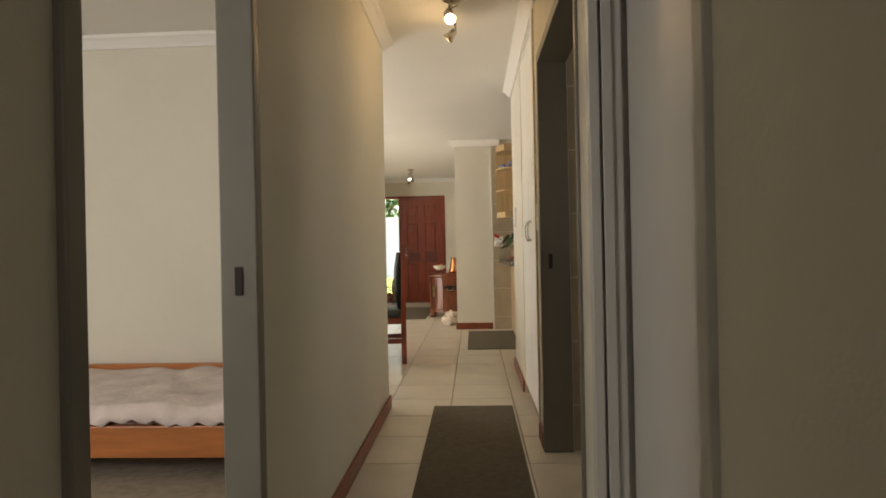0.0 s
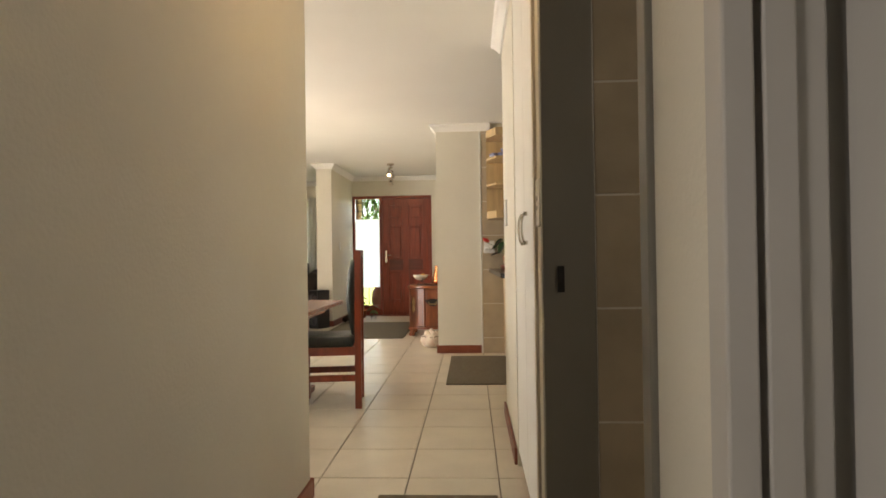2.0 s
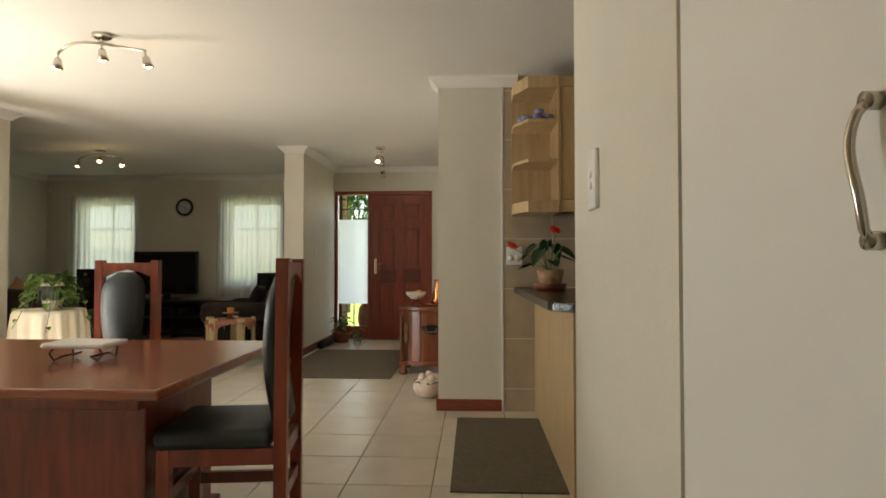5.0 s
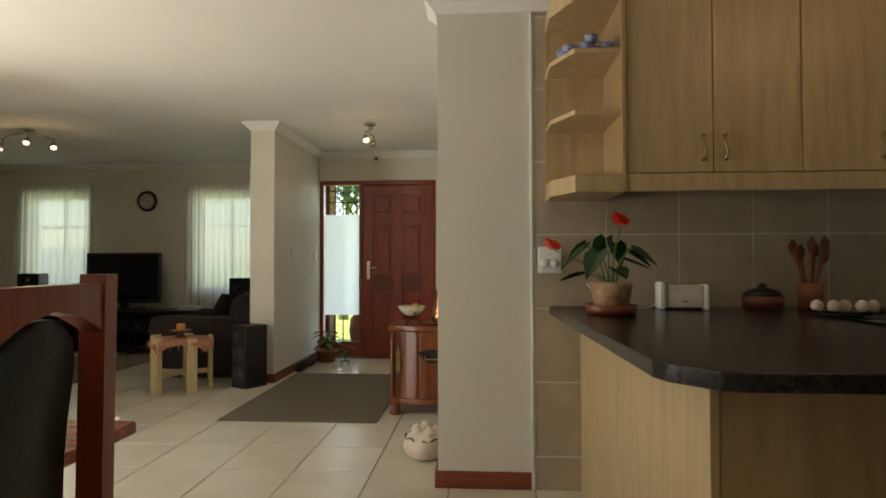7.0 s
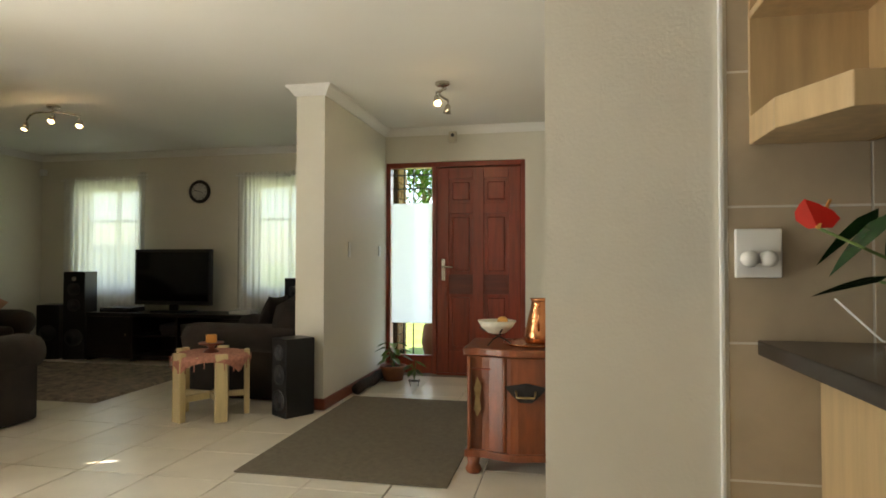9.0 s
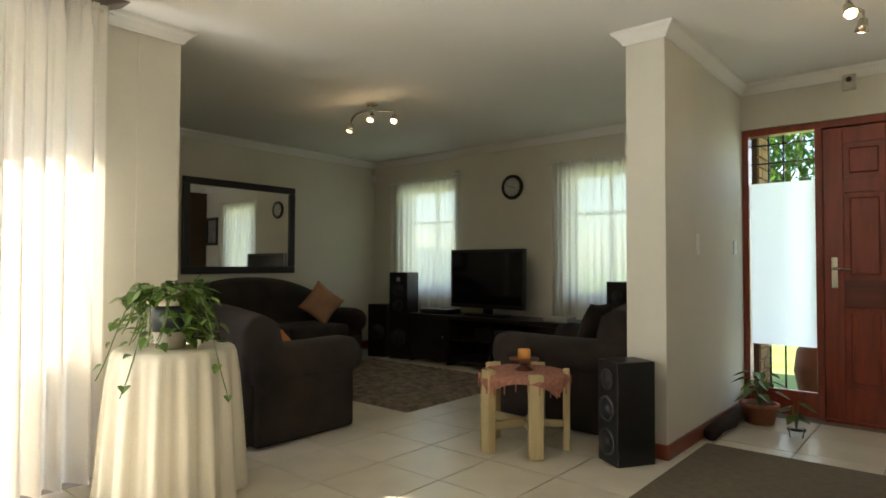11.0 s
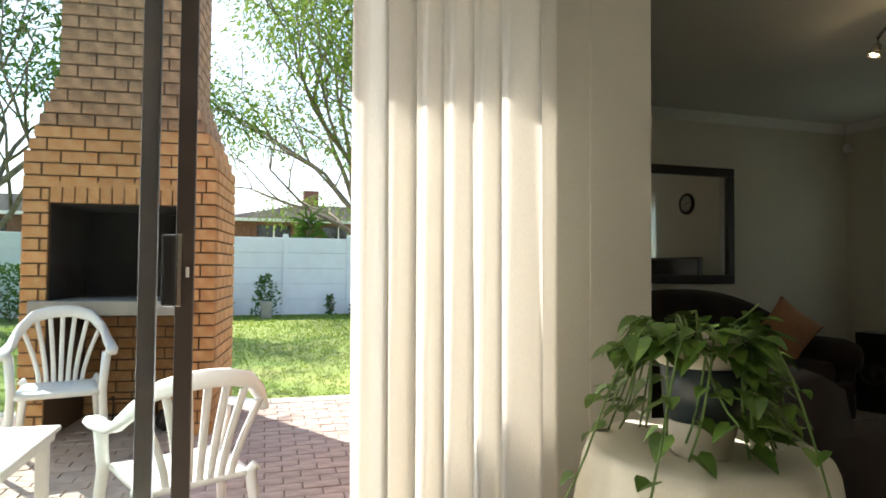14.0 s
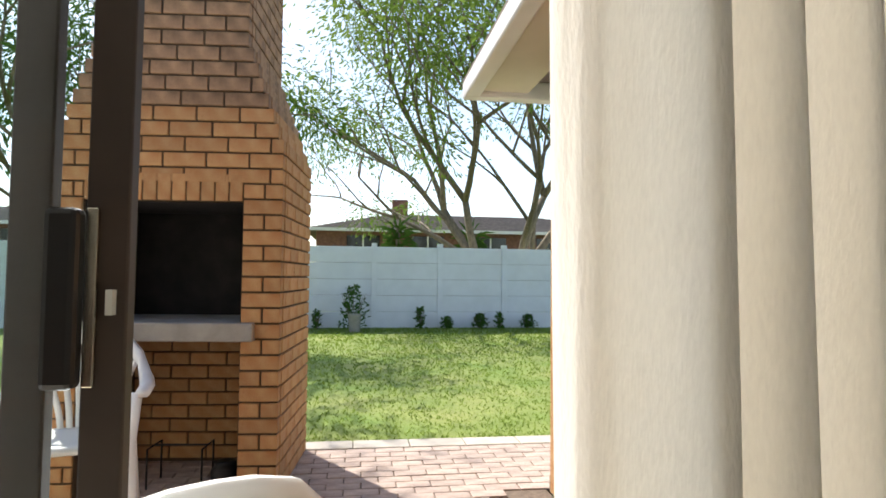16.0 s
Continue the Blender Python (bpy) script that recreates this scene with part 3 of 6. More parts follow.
# ---- front door ----
def front_door():
    y = 12.36
    f = thing("front_door_frame", "red-brown wooden frame of the front door and its sidelight", "door frame", kind="structure")
    part("jamb", one_box(-1.16, -1.115, y, y + 0.10, 0, 2.12, bevel=0.004), M["doorwood"], f)
    part("jamb", one_box(0.205, 0.25, y, y + 0.10, 0, 2.12, bevel=0.004), M["doorwood"], f)
    part("mullion", one_box(-0.68, -0.635, y, y + 0.10, 0, 2.07, bevel=0.004), M["doorwood"], f)
    part("head", one_box(-1.115, 0.205, y, y + 0.10, 2.07, 2.12, bevel=0.004), M["doorwood"], f)
    part("sill_panel", one_box(-1.115, -0.68, y + 0.02, y + 0.06, 0.0, 0.18, bevel=0.004), M["doorwood"], f)
    p = part("pane", one_box(-1.115, -0.68, y + 0.045, y + 0.049, 0.18, 2.07), M["glass"], f, "clear glass sidelight pane")
    p.visible_shadow = False
    p = part("frosted_film", one_box(-1.112, -0.683, y + 0.036, y + 0.038, 0.50, 1.71), M["frost"], f, "white frosted privacy film")
    part("stop", one_box(0.17, 0.2049, y + 0.06, y + 0.09, 0, 2.07), M["doorwood"], f)
    part("stop", one_box(-0.6349, -0.60, y + 0.06, y + 0.09, 0, 2.07), M["doorwood"], f)
    part("stop", one_box(-0.60, 0.17, y + 0.06, y + 0.09, 2.04, 2.0699), M["doorwood"], f)
    part("threshold", one_box(-0.6349, 0.2049, y + 0.005, y + 0.10, -0.03, 0.014, bevel=0.003), M["doorwood"], f)
    for z in (1.86, 2.0):
        part("burglar_bar", one_box(-1.115, -0.68, y + 0.08, y + 0.092, z, z + 0.012), M["iron"], f)
    for x in (-1.0, -0.9):
        part("burglar_bar", one_box(x, x + 0.012, y + 0.085, y + 0.097, 0.18, 2.07), M["iron"], f)
    d = thing("door_1", "closed red-brown six-panel wooden front door", "door", kind="structure")
    x0, x1 = -0.633, 0.203
    yb, yf = y + 0.055, y + 0.015
    mid = (x0 + x1) / 2
    for a, b in ((x0, x0 + 0.12), (mid - 0.055, mid + 0.055), (x1 - 0.12, x1)):
        part("stile", one_box(a, b, yf, yb, 0.015, 2.06, bevel=0.004), M["doorwood"], d)
    rails = [(0.015, 0.24), (0.80, 0.99), (1.60, 1.70), (1.95, 2.06)]
    for a, b in rails:
        wood = M["lockrail"] if a == 0.80 else M["doorwood"]
        for c, e in ((x0 + 0.12, mid - 0.055), (mid + 0.055, x1 - 0.12)):
            part("rail", one_box(c, e, yf, yb, a, b, bevel=0.002), wood, d)
    for (a, b), (a2, b2) in zip(rails, rails[1:]):
        for c, e in ((x0 + 0.12, mid - 0.055), (mid + 0.055, x1 - 0.12)):
            bm = one_box(c, e, yf + 0.016, yb - 0.01, b, a2)
            box(bm, c + 0.035, e - 0.035, yf + 0.003, yf + 0.02, b + 0.035, a2 - 0.035, bevel=0.012)
            part("panel", bm, M["doorwood"], d)
    bm = one_box(x0 + 0.045, x0 + 0.085, yf - 0.008, yf, 0.93, 1.15, bevel=0.004)
    h = part("lock_plate", bm, M["chrome"], d, "brushed metal lock plate")
    bm = bmesh.new()
    tube(bm, [(x0 + 0.065, yf - 0.005, 1.07), (x0 + 0.065, yf - 0.05, 1.07), (x0 + 0.17, yf - 0.05, 1.065)], 0.009)
    part("door_handle", bm, M["chrome"], h, smooth=True)


front_door()
t = thing("alarm_sensor", "small cream motion sensor above the front door", "sensor")
part("housing", one_box(-0.50, -0.42, 12.29, 12.33, 2.30, 2.41, bevel=0.01), M["paleceramic"], t)
bm = bmesh.new()
lathe(bm, [(0.018, 0), (0.018, 0.006), (0.01, 0.010)], 16, m=pose(-0.46, 12.288, 2.37, 90))
part("lens", bm, M["black"], t, "dark round lens")
t = thing("alarm_sensor", "small white motion sensor in the lounge corner", "sensor")
part("housing", one_box(-5.86, -5.80, 12.86, 12.93, 2.20, 2.28, bevel=0.012), M["plastic"], t)


# ---- kitchen ----
def kitchen_counter():
    t = thing("kitchen_counter", "maple kitchen base unit with a plain end panel", "kitchen unit")
    part("end_panel", one_box(1.28, 1.30, 6.50, 8.195, 0.0, 0.863, bevel=0.002), M["maple"], t)
    part("back_panel", one_box(1.302, 3.6, 6.505, 6.525, 0.0, 0.863, bevel=0.002), M["maple_d"], t, "brown laminate panel")
    part("body", one_box(1.302, 3.6, 6.527, 8.19, 0.0, 0.862), M["maple_d"], t)
    bm = prism(bmesh.new(), [(1.13, 8.195), (1.172, 6.54), (1.187, 6.49), (1.265, 6.40), (1.315, 6.385), (3.6, 6.38), (3.6, 8.195)], 0.865, 0.905)
    w = tagged(part("worktop", bm, M["counter"], bevel=0.005), "dark brown speckled worktop with rounded edges", "worktop")
    s = thing("hob", "black glass hob set in the dark worktop", "hob")
    part("plate", one_box(2.15, 2.75, 7.15, 7.62, 0.906, 0.914, bevel=0.003), M["screen"], s)
    for x, y in ((2.3, 7.28), (2.6, 7.28), (2.3, 7.5), (2.6, 7.5)):
        part("ring", lathe(bmesh.new(), [(0.085, 0.9135), (0.085, 0.9165), (0.07, 0.917)], 28, (x, y, 0)), M["iron"], s)


def wall_cabinets():
    t = thing("shelf_unit", "open maple corner shelf with chamfered shelves beside the wall cabinets", "shelf")
    out = [(1.115, 8.196), (1.115, 7.99), (1.20, 7.80), (1.398, 7.80), (1.398, 8.196)]
    part("back", one_box(1.115, 1.398, 8.180, 8.196, 1.50, 2.34), M["maple"], t)
    for z, h in ((1.425, 0.075), (1.76, 0.022), (2.03, 0.022), (2.26, 0.08)):
        part("shelf", prism(bmesh.new(), out, z, z + h), M["maple"], t, bevel=0.003)
    part("side", one_box(1.398, 1.416, 7.785, 8.196, 1.425, 2.34, bevel=0.002), M["maple_d"], t)
    x = 1.418
    for k in range(6):
        c = thing("wall_cabinet", "closed maple kitchen wall cabinet with a wavy metal handle", "cabinet", "kitchen wall cabinets")
        w = 0.366
        part("body", one_box(x + 0.002, x + w - 0.002, 7.822, 8.195, 1.50, 2.26), M["maple_d"], c)
        d = part("door", one_box(x + 0.002, x + w - 0.002, 7.80, 7.82, 1.505, 2.26, bevel=0.003), M["maple"], c)
        wavy_handle(d, x + w - 0.045 if k % 2 == 0 else x + 0.045, 7.80, 1.56, 1.66, (0, -1, 0), M["brass"])
        x += w
    p = tagged(part("pelmet", one_box(1.416, x, 7.79, 7.81, 1.425, 1.50, bevel=0.003), M["maple"]), "maple pelmet board under the wall cabinets", "trim", kind="structure")
    tagged(part("top_fascia", one_box(1.416, x, 7.80, 7.82, 2.264, 2.34, bevel=0.003), M["maple"]), "maple fascia board above the wall cabinets", "trim", kind="structure")


kitchen_counter()
wall_cabinets()


def cup(x, y, z, k):
    c = thing("china_cup", "small blue and white china cup on the shelf", "cup", "blue and white cups")
    part("bowl", lathe(bmesh.new(), [(0.016, 0), (0.026, 0.012), (0.031, 0.035), (0.028, 0.036), (0.02, 0.012)], 18), M["bluechina"], c, smooth=True)
    part("handle", tube(bmesh.new(), [(0.028, 0, 0.028), (0.043, 0, 0.026), (0.043, 0, 0.014), (0.026, 0, 0.010)], 0.003), M["bluechina"], c, smooth=True)
    c.matrix_world = pose(x, y, z, 0, 0, 77 * k)


for k, (x, y, dz) in enumerate([(1.19, 7.88, 0), (1.225, 7.93, 0), (1.26, 7.85, 0), (1.30, 7.90, 0), (1.35, 7.85, 0), (1.285, 7.87, 0.04), (1.17, 7.94, 0)]):
    cup(x, y, 2.052 + dz, k)


def leaf(bm, base, tip, w, droop=0.0, heart=True):
    """One heart-shaped leaf from its base to its tip, folded along the rib."""
    b, t = Vector(base), Vector(tip)
    d = t - b
    side = d.cross(Vector((0, 0, 1)))
    side = side.normalized() if side.length > 1e-6 else Vector((1, 0, 0))
    up = side.cross(d).normalized()
    prof = [(-0.12, 0.55), (0.12, 1.0), (0.42, 0.86), (0.75, 0.42)] if heart else [(0.1, 0.5), (0.35, 1.0), (0.65, 0.8), (0.85, 0.35)]
    rib = [b + d * f - up * droop * f * f for f in (0.0, 0.12, 0.42, 0.75, 1.0)]
    rv = [bm.verts.new(p) for p in rib]
    for s in (-1, 1):
        ev = [bm.verts.new(b + d * f - up * droop * f * f + side * s * w * k / 2 + up * 0.16 * w * k) for f, k in prof]
        fs = [(rv[0], ev[0], ev[1], rv[1]), (rv[1], ev[1], ev[2], rv[2]), (rv[2], ev[2], ev[3], rv[3]), (rv[3], ev[3], rv[4])]
        for f in fs:
            bm.faces.new(f if s > 0 else f[::-1])


def anthurium():
    t = thing("anthurium", "red flowering anthurium in a clay pot on the worktop", "plant", at=pose(1.335, 7.73, 0.905))
    part("saucer", lathe(bmesh.new(), [(0.075, 0), (0.098, 0.004), (0.108, 0.042), (0.102, 0.043), (0.09, 0.012)], 28), M["redglass"], t, "dark red dish", smooth=True)
    part("pot", lathe(bmesh.new(), [(0.06, 0.012), (0.065, 0.014), (0.085, 0.115), (0.088, 0.135), (0.08, 0.135), (0.076, 0.12)], 28), M["mottled"], t, "mottled brown and cream clay pot", smooth=True)
    part("soil", lathe(bmesh.new(), [(0.077, 0.118), (0.06, 0.125)], 20), M["soil"], t)
    rnd = random.Random(4)
    for k in range(10):
        a, r, h = k * 2.4 + rnd.uniform(-.3, .3), rnd.uniform(0.04, 0.13), rnd.uniform(0.16, 0.33)
        e = Vector((r * math.cos(a), r * math.sin(a), h))
        part("stem", tube(bmesh.new(), [(0.02 * math.cos(a), 0.02 * math.sin(a), 0.12), (0.5 * e.x, 0.5 * e.y, 0.12 + 0.7 * (h - 0.12)), e], 0.003, 6), M["stem"], t, smooth=True)
        bm = bmesh.new()
        leaf(bm, e, e + Vector((0.12 * math.cos(a), 0.12 * math.sin(a), -rnd.uniform(0.03, 0.12))), rnd.uniform(0.075, 0.10))
        part("leaf", bm, M["anth"], t)
    for x, y, z in ((0.03, -0.06, 0.37), (-0.24, -0.03, 0.27)):
        part("stem", tube(bmesh.new(), [(0, 0, 0.12), (x * 0.4, y * 0.4, z * 0.75), (x, y, z)], 0.003, 6), M["stem"], t, smooth=True)
        f = bmesh.new()
        leaf(f, (x, y, z), (x - 0.04, y - 0.05, z + 0.05), 0.075)
        fl = part("flower", f, M["red"], t, "glossy red flower")
        part("spadix", tube(bmesh.new(), [(x, y, z), (x + 0.01, y - 0.03, z + 0.05)], 0.005, 6, 0.003), M["candle"], fl)


anthurium()


def toaster():
    t = thing("toaster", "white toaster with a beige side on the worktop", "toaster", at=pose(1.715, 8.03, 0.906, 0, 0, -6) @ Matrix.Scale(0.70, 4))
    part("body", one_box(-0.11, 0.13, -0.06, 0.08, 0.012, 0.165, bevel=0.015), M["paleceramic"], t, "beige metal side")
    part("end_cap", one_box(-0.15, -0.11, -0.075, 0.095, 0.0, 0.178, bevel=0.012), M["plastic"], t)
    part("end_cap", one_box(0.13, 0.16, -0.075, 0.095, 0.0, 0.165, bevel=0.012), M["plastic"], t)
    for y in (-0.015, 0.035):
        part("slot", one_box(-0.09, 0.11, y - 0.009, y + 0.009, 0.163, 0.1665), M["black"], t)
    part("foot", one_box(-0.10, 0.12, -0.05, 0.07, 0.0, 0.012), M["black"], t)
    part("badge", one_box(0.0, 0.03, -0.0615, -0.060, 0.05, 0.056), M["iron"], t)
    part("cord", tube(bmesh.new(), [(-0.15, 0.02, 0.04), (-0.2, 0.0, 0.01), (-0.28, -0.03, 0.006), (-0.36, 0.0, 0.006), (-0.48, 0.06, 0.02), (-0.60, 0.14, 0.16)], 0.004), M["plastic"], t, "white power cord", smooth=True)


toaster()
s = thing("power_socket", "white double power socket with plugs on the kitchen tiles", "socket")
part("plate", one_box(1.075, 1.19, 8.182, 8.196, 1.07, 1.20, bevel=0.004), M["plastic"], s)
for x in (1.105, 1.15):
    part("plug", lathe(bmesh.new(), [(0.02, 0), (0.022, 0.03), (0.012, 0.04)], 16, m=pose(x, 8.183, 1.12, 90)), M["plastic"], s, smooth=True)
u = thing("utensil_jar", "jar of wooden spoons on the worktop", "utensils", at=pose(2.30, 8.05, 0.906))
part("jar", lathe(bmesh.new(), [(0.045, 0), (0.05, 0.01), (0.055, 0.12), (0.05, 0.12), (0.045, 0.02)], 24), M["terra"], u, smooth=True)
for k in range(8):
    a = k * 0.9
    tip = Vector((0.07 * math.cos(a), 0.05 * math.sin(a), 0.27 + 0.03 * math.sin(k * 3)))
    bm = tube(bmesh.new(), [(0.01 * math.cos(a), 0.01 * math.sin(a), 0.03), tip], 0.006, 6)
    lathe(bm, [(0.004, -0.03), (0.02, -0.015), (0.022, 0.01), (0.006, 0.03)], 10, m=Matrix.Translation(tip) @ Matrix.Diagonal((1, 0.4, 1.3, 1)))
    part("spoon", bm, M["orange"], u, "wooden cooking spoon", smooth=True)
u = thing("sugar_bowl", "dark lidded bowl on the worktop", "bowl", at=pose(2.08, 8.03, 0.906))
part("bowl", lathe(bmesh.new(), [(0.06, 0), (0.085, 0.01), (0.09, 0.06), (0.085, 0.062)], 24), M["redglass"], u, smooth=True)
part("lid", lathe(bmesh.new(), [(0.085, 0.062), (0.07, 0.085), (0.02, 0.10), (0.015, 0.115), (0.004, 0.12)], 24), M["blackwood"], u, smooth=True)
u = thing("glass_plate", "clear glass plate on the worktop", "plate", at=pose(2.27, 7.72, 0.906))
p = part("dish", lathe(bmesh.new(), [(0.08, 0), (0.10, 0.004), (0.15, 0.02), (0.148, 0.023), (0.09, 0.008)], 28), M["glass"], u, smooth=True)
for k in range(5):
    e = thing("egg", "pale egg on the glass plate", "egg", "eggs on the plate", at=pose(2.17 + 0.055 * k, 7.75 - 0.02 * (k % 2), 0.925))
    part("shell", lathe(bmesh.new(), [(0.004, -0.005), (0.018, 0), (0.024, 0.014), (0.02, 0.032), (0.006, 0.042)], 14), M["garlic"], e, smooth=True)


# ---- dining: table and chairs ----
def dining_table():
    t = thing("dining_table", "red-brown wooden dining table with a panel pedestal", "table")
    part("tabletop", one_box(-2.0, -0.145, 5.58, 6.78, 0.655, 0.69, bevel=0.008), M["tabletop"], t)
    part("apron", one_box(-1.9, -0.26, 5.68, 6.60, 0.60, 0.655, bevel=0.004), M["mahog"], t)
    part("pedestal", one_box(-1.75, -0.34, 5.87, 6.42, 0.04, 0.60, bevel=0.006), M["mahog"], t)
    part("plinth", one_box(-1.78, -0.31, 5.84, 6.45, 0.0, 0.045, bevel=0.004), M["mahog"], t)


def dining_chair(at, label):
    """A high-backed chair; the sitter looks along local -x, the back is at x = 0."""
    t = thing("dining_chair", label, "chair", "chairs round the dining table", at=at)
    for y in (-0.17, 0.17):
        bm = bmesh.new()
        box(bm, -0.045, 0.0, y - 0.022, y + 0.022, 0.0, 0.46, bevel=0.003)
        prismv = [(-0.045, 0.455), (0.0, 0.455), (0.005, 1.10), (-0.04, 1.10)]
        lo = [bm.verts.new((x, y - 0.022, z)) for x, z in prismv]
        hi = [bm.verts.new((x, y + 0.022, z)) for x, z in prismv]
        bm.faces.new(lo)
        bm.faces.new(hi[::-1])
        for i in range(4):
            bm.faces.new((lo[i], hi[i], hi[(i + 1) % 4], lo[(i + 1) % 4]))
        part("back_post", bm, M["mahog"], t)
        part("leg", one_box(-0.445, -0.40, y - 0.022, y + 0.022, 0.0, 0.43, bevel=0.003), M["mahog"], t)
        part("seat_rail", one_box(-0.40, -0.045, y - 0.018, y + 0.018, 0.37, 0.43, bevel=0.003), M["mahog"], t)
        part("stretcher", one_box(-0.40, -0.045, y - 0.014, y + 0.014, 0.19, 0.235, bevel=0.003), M["mahog"], t)
    for x, z0, z1 in ((-0.035, 0.22, 0.27), (-0.035, 0.37, 0.43), (-0.43, 0.37, 0.43), (-0.43, 0.24, 0.285)):
        part("cross_rail", one_box(x, x + 0.025, -0.148, 0.148, z0, z1, bevel=0.003), M["mahog"], t)
    bm = bmesh.new()
    outl = [(-0.148, 1.0), (-0.148, 1.085), (0.148, 1.085), (0.148, 1.0)] + [(0.148 - 0.296 * f, 1.0 + 0.045 * math.sin(math.pi * f)) for f in (0.1, 0.25, 0.5, 0.75, 0.9)]
    lo = [bm.verts.new((-0.038, y, z)) for y, z in outl]
    hi = [bm.verts.new((0.0, y, z)) for y, z in outl]
    bm.faces.new(lo)
    bm.faces.new(hi[::-1])
    for i in range(len(outl)):
        bm.faces.new((lo[i], hi[i], hi[(i + 1) % len(outl)], lo[(i + 1) % len(outl)]))
    part("top_rail", bm, M["mahog"], t)
    part("seat", one_box(-0.46, -0.05, -0.205, 0.205, 0.425, 0.50, bevel=0.03), M["leather"], t, "dark green leather seat pad", smooth=True)
    # padded back: narrow at the foot, arched at the top, bowed forward
    bm = bmesh.new()
    rows = []
    for i in range(15):
        f = i / 14
        z = 0.50 + 0.53 * f
        w = 0.10 + 0.035 * math.sin(f * 2.2)
        if f > 0.8:
            w *= math.sqrt(max(0.02, 1 - ((f - 0.8) / 0.2) ** 2 * 0.9))
        bow = -0.045 - 0.03 * math.sin(math.pi * f)
        rows.append([bm.verts.new((x, y, z)) for x, y in ((bow, -w), (bow - 0.03, -w * 0.7), (bow - 0.035, 0), (bow - 0.03, w * 0.7), (bow, w), (bow + 0.035, w * 0.8), (bow + 0.038, 0), (bow + 0.035, -w * 0.8))])
    for a, b in zip(rows, rows[1:]):
        for i in range(8):
            bm.faces.new((a[i], a[(i + 1) % 8], b[(i + 1) % 8], b[i]))
    bm.faces.new(rows[0])
    bm.faces.new(rows[-1][::-1])
    part("backrest", bm, M["leather"], t, "arched dark green leather back pad", smooth=True)
    return t


dining_table()
c = dining_chair(pose(0.145, 6.06, 0, 0, 0, 7.5), "high-backed mahogany dining chair with dark green leather at the table end")
c2 = copy_thing(c, pose(-1.22, 7.27, 0, 0, 0, 90))
tagged(c2, "high-backed mahogany dining chair with dark green leather beside the table")
b = thing("napkin_dish", "white dish on a scrolled iron stand on the table", "dish", at=pose(-0.75, 6.15, 0.69))
part("dish", one_box(-0.13, 0.13, -0.09, 0.09, 0.055, 0.075, bevel=0.009), M["plastic"], b, "white square dish")
for s in (-1, 1):
    part("stand", tube(bmesh.new(), [(s * 0.09, -0.06, 0.055), (s * 0.11, -0.06, 0.03), (s * 0.09, -0.06, 0.004), (s * 0.06, -0.06, 0.02), (s * 0.06, 0.06, 0.02), (s * 0.09, 0.06, 0.004), (s * 0.10, 0.06, 0.055)], 0.004), M["iron"], b, smooth=True)


# ---- ceiling lamps ----
def spot(parent, base, way, watts):
    """A bracket, a flared metal cup and a lit bulb; base on the bar, way the beam's direction."""
    w = Vector(way).normalized()
    b = Vector(base)
    neck = b + Vector((0, 0, -0.03))
    part("bracket", tube(bmesh.new(), [b, neck, neck + w * 0.015], 0.006), M["chrome"], parent, smooth=True)
    m = Matrix.Translation(neck) @ w.to_track_quat("Z", "Y").to_matrix().to_4x4()
    h = part("spot_head", lathe(bmesh.new(), [(0.012, 0.0), (0.02, 0.008), (0.024, 0.035), (0.033, 0.07), (0.031, 0.07), (0.022, 0.036), (0.018, 0.012)], 18, m=m), M["chrome"], parent, smooth=True)
    part("bulb", lathe(bmesh.new(), [(0.012, 0.03), (0.019, 0.05), (0.021, 0.064), (0.012, 0.072)], 14, m=m), M["bulb"], h, "glowing halogen bulb", smooth=True)
    p = neck + w * 0.10
    bulb_light(p.x, p.y, p.z, watts)


def ceiling_lamp(x, y, pts, ways, label, watts=0.16):
    t = thing("ceiling_lamp", label, "ceiling lamp")
    part("base_plate", lathe(bmesh.new(), [(0.055, 0), (0.055, -0.018), (0.04, -0.026)], 24, (x, y, CEIL)), M["chrome"], t, smooth=False)
    part("arm", tube(bmesh.new(), [(px, py, pz) for px, py, pz in pts], 0.009), M["chrome"], t, smooth=True)
    part("stem", tube(bmesh.new(), [(x, y, CEIL - 0.02), (x, y, CEIL - 0.055)], 0.008), M["chrome"], t, smooth=True)
    k = len(pts) - 1
    n = len(ways)
    for i, w in enumerate(ways):
        spot(t, pts[round(i * k / max(1, n - 1))] if n > 1 else pts[k // 2], w, watts)


def bar(x, y, half, ang, dip=0.05):
    c, s = math.cos(radians(ang)), math.sin(radians(ang))
    return [(x + half * f * c - 0.05 * math.sin(math.pi * f) * s, y + half * f * s + 0.05 * math.sin(math.pi * f) * c, CEIL - 0.055 - dip * f * f) for f in (-1, -0.75, -0.5, -0.25, 0, 0.25, 0.5, 0.75, 1)]


ceiling_lamp(-3.70, 10.86, bar(-3.70, 10.86, 0.27, 0), [(-0.1, -0.3, -1), (0.1, -0.5, -1), (0.25, -0.4, -1)], "bronze ceiling lamp with three lit spots on a curved bar")
ceiling_lamp(-0.27, 10.86, bar(-0.27, 10.86, 0.12, 80), [(0.3, -0.5, -1), (-0.2, 0.3, -1)], "brushed metal ceiling lamp with lit spots in the entry")
ceiling_lamp(0.71, 3.70, bar(0.71, 3.70, 0.14, 85), [(0.1, -0.7, -1), (-0.8, 0.3, -0.8)], "brushed metal ceiling lamp with lit spots in the hall", 0.3)
ceiling_lamp(-1.40, 7.25, bar(-1.40, 7.25, 0.27, 0), [(-0.2, 0.2, -1), (0, 0.3, -1), (0.2, 0.2, -1)], "brushed metal ceiling lamp with three spots in the dining room")
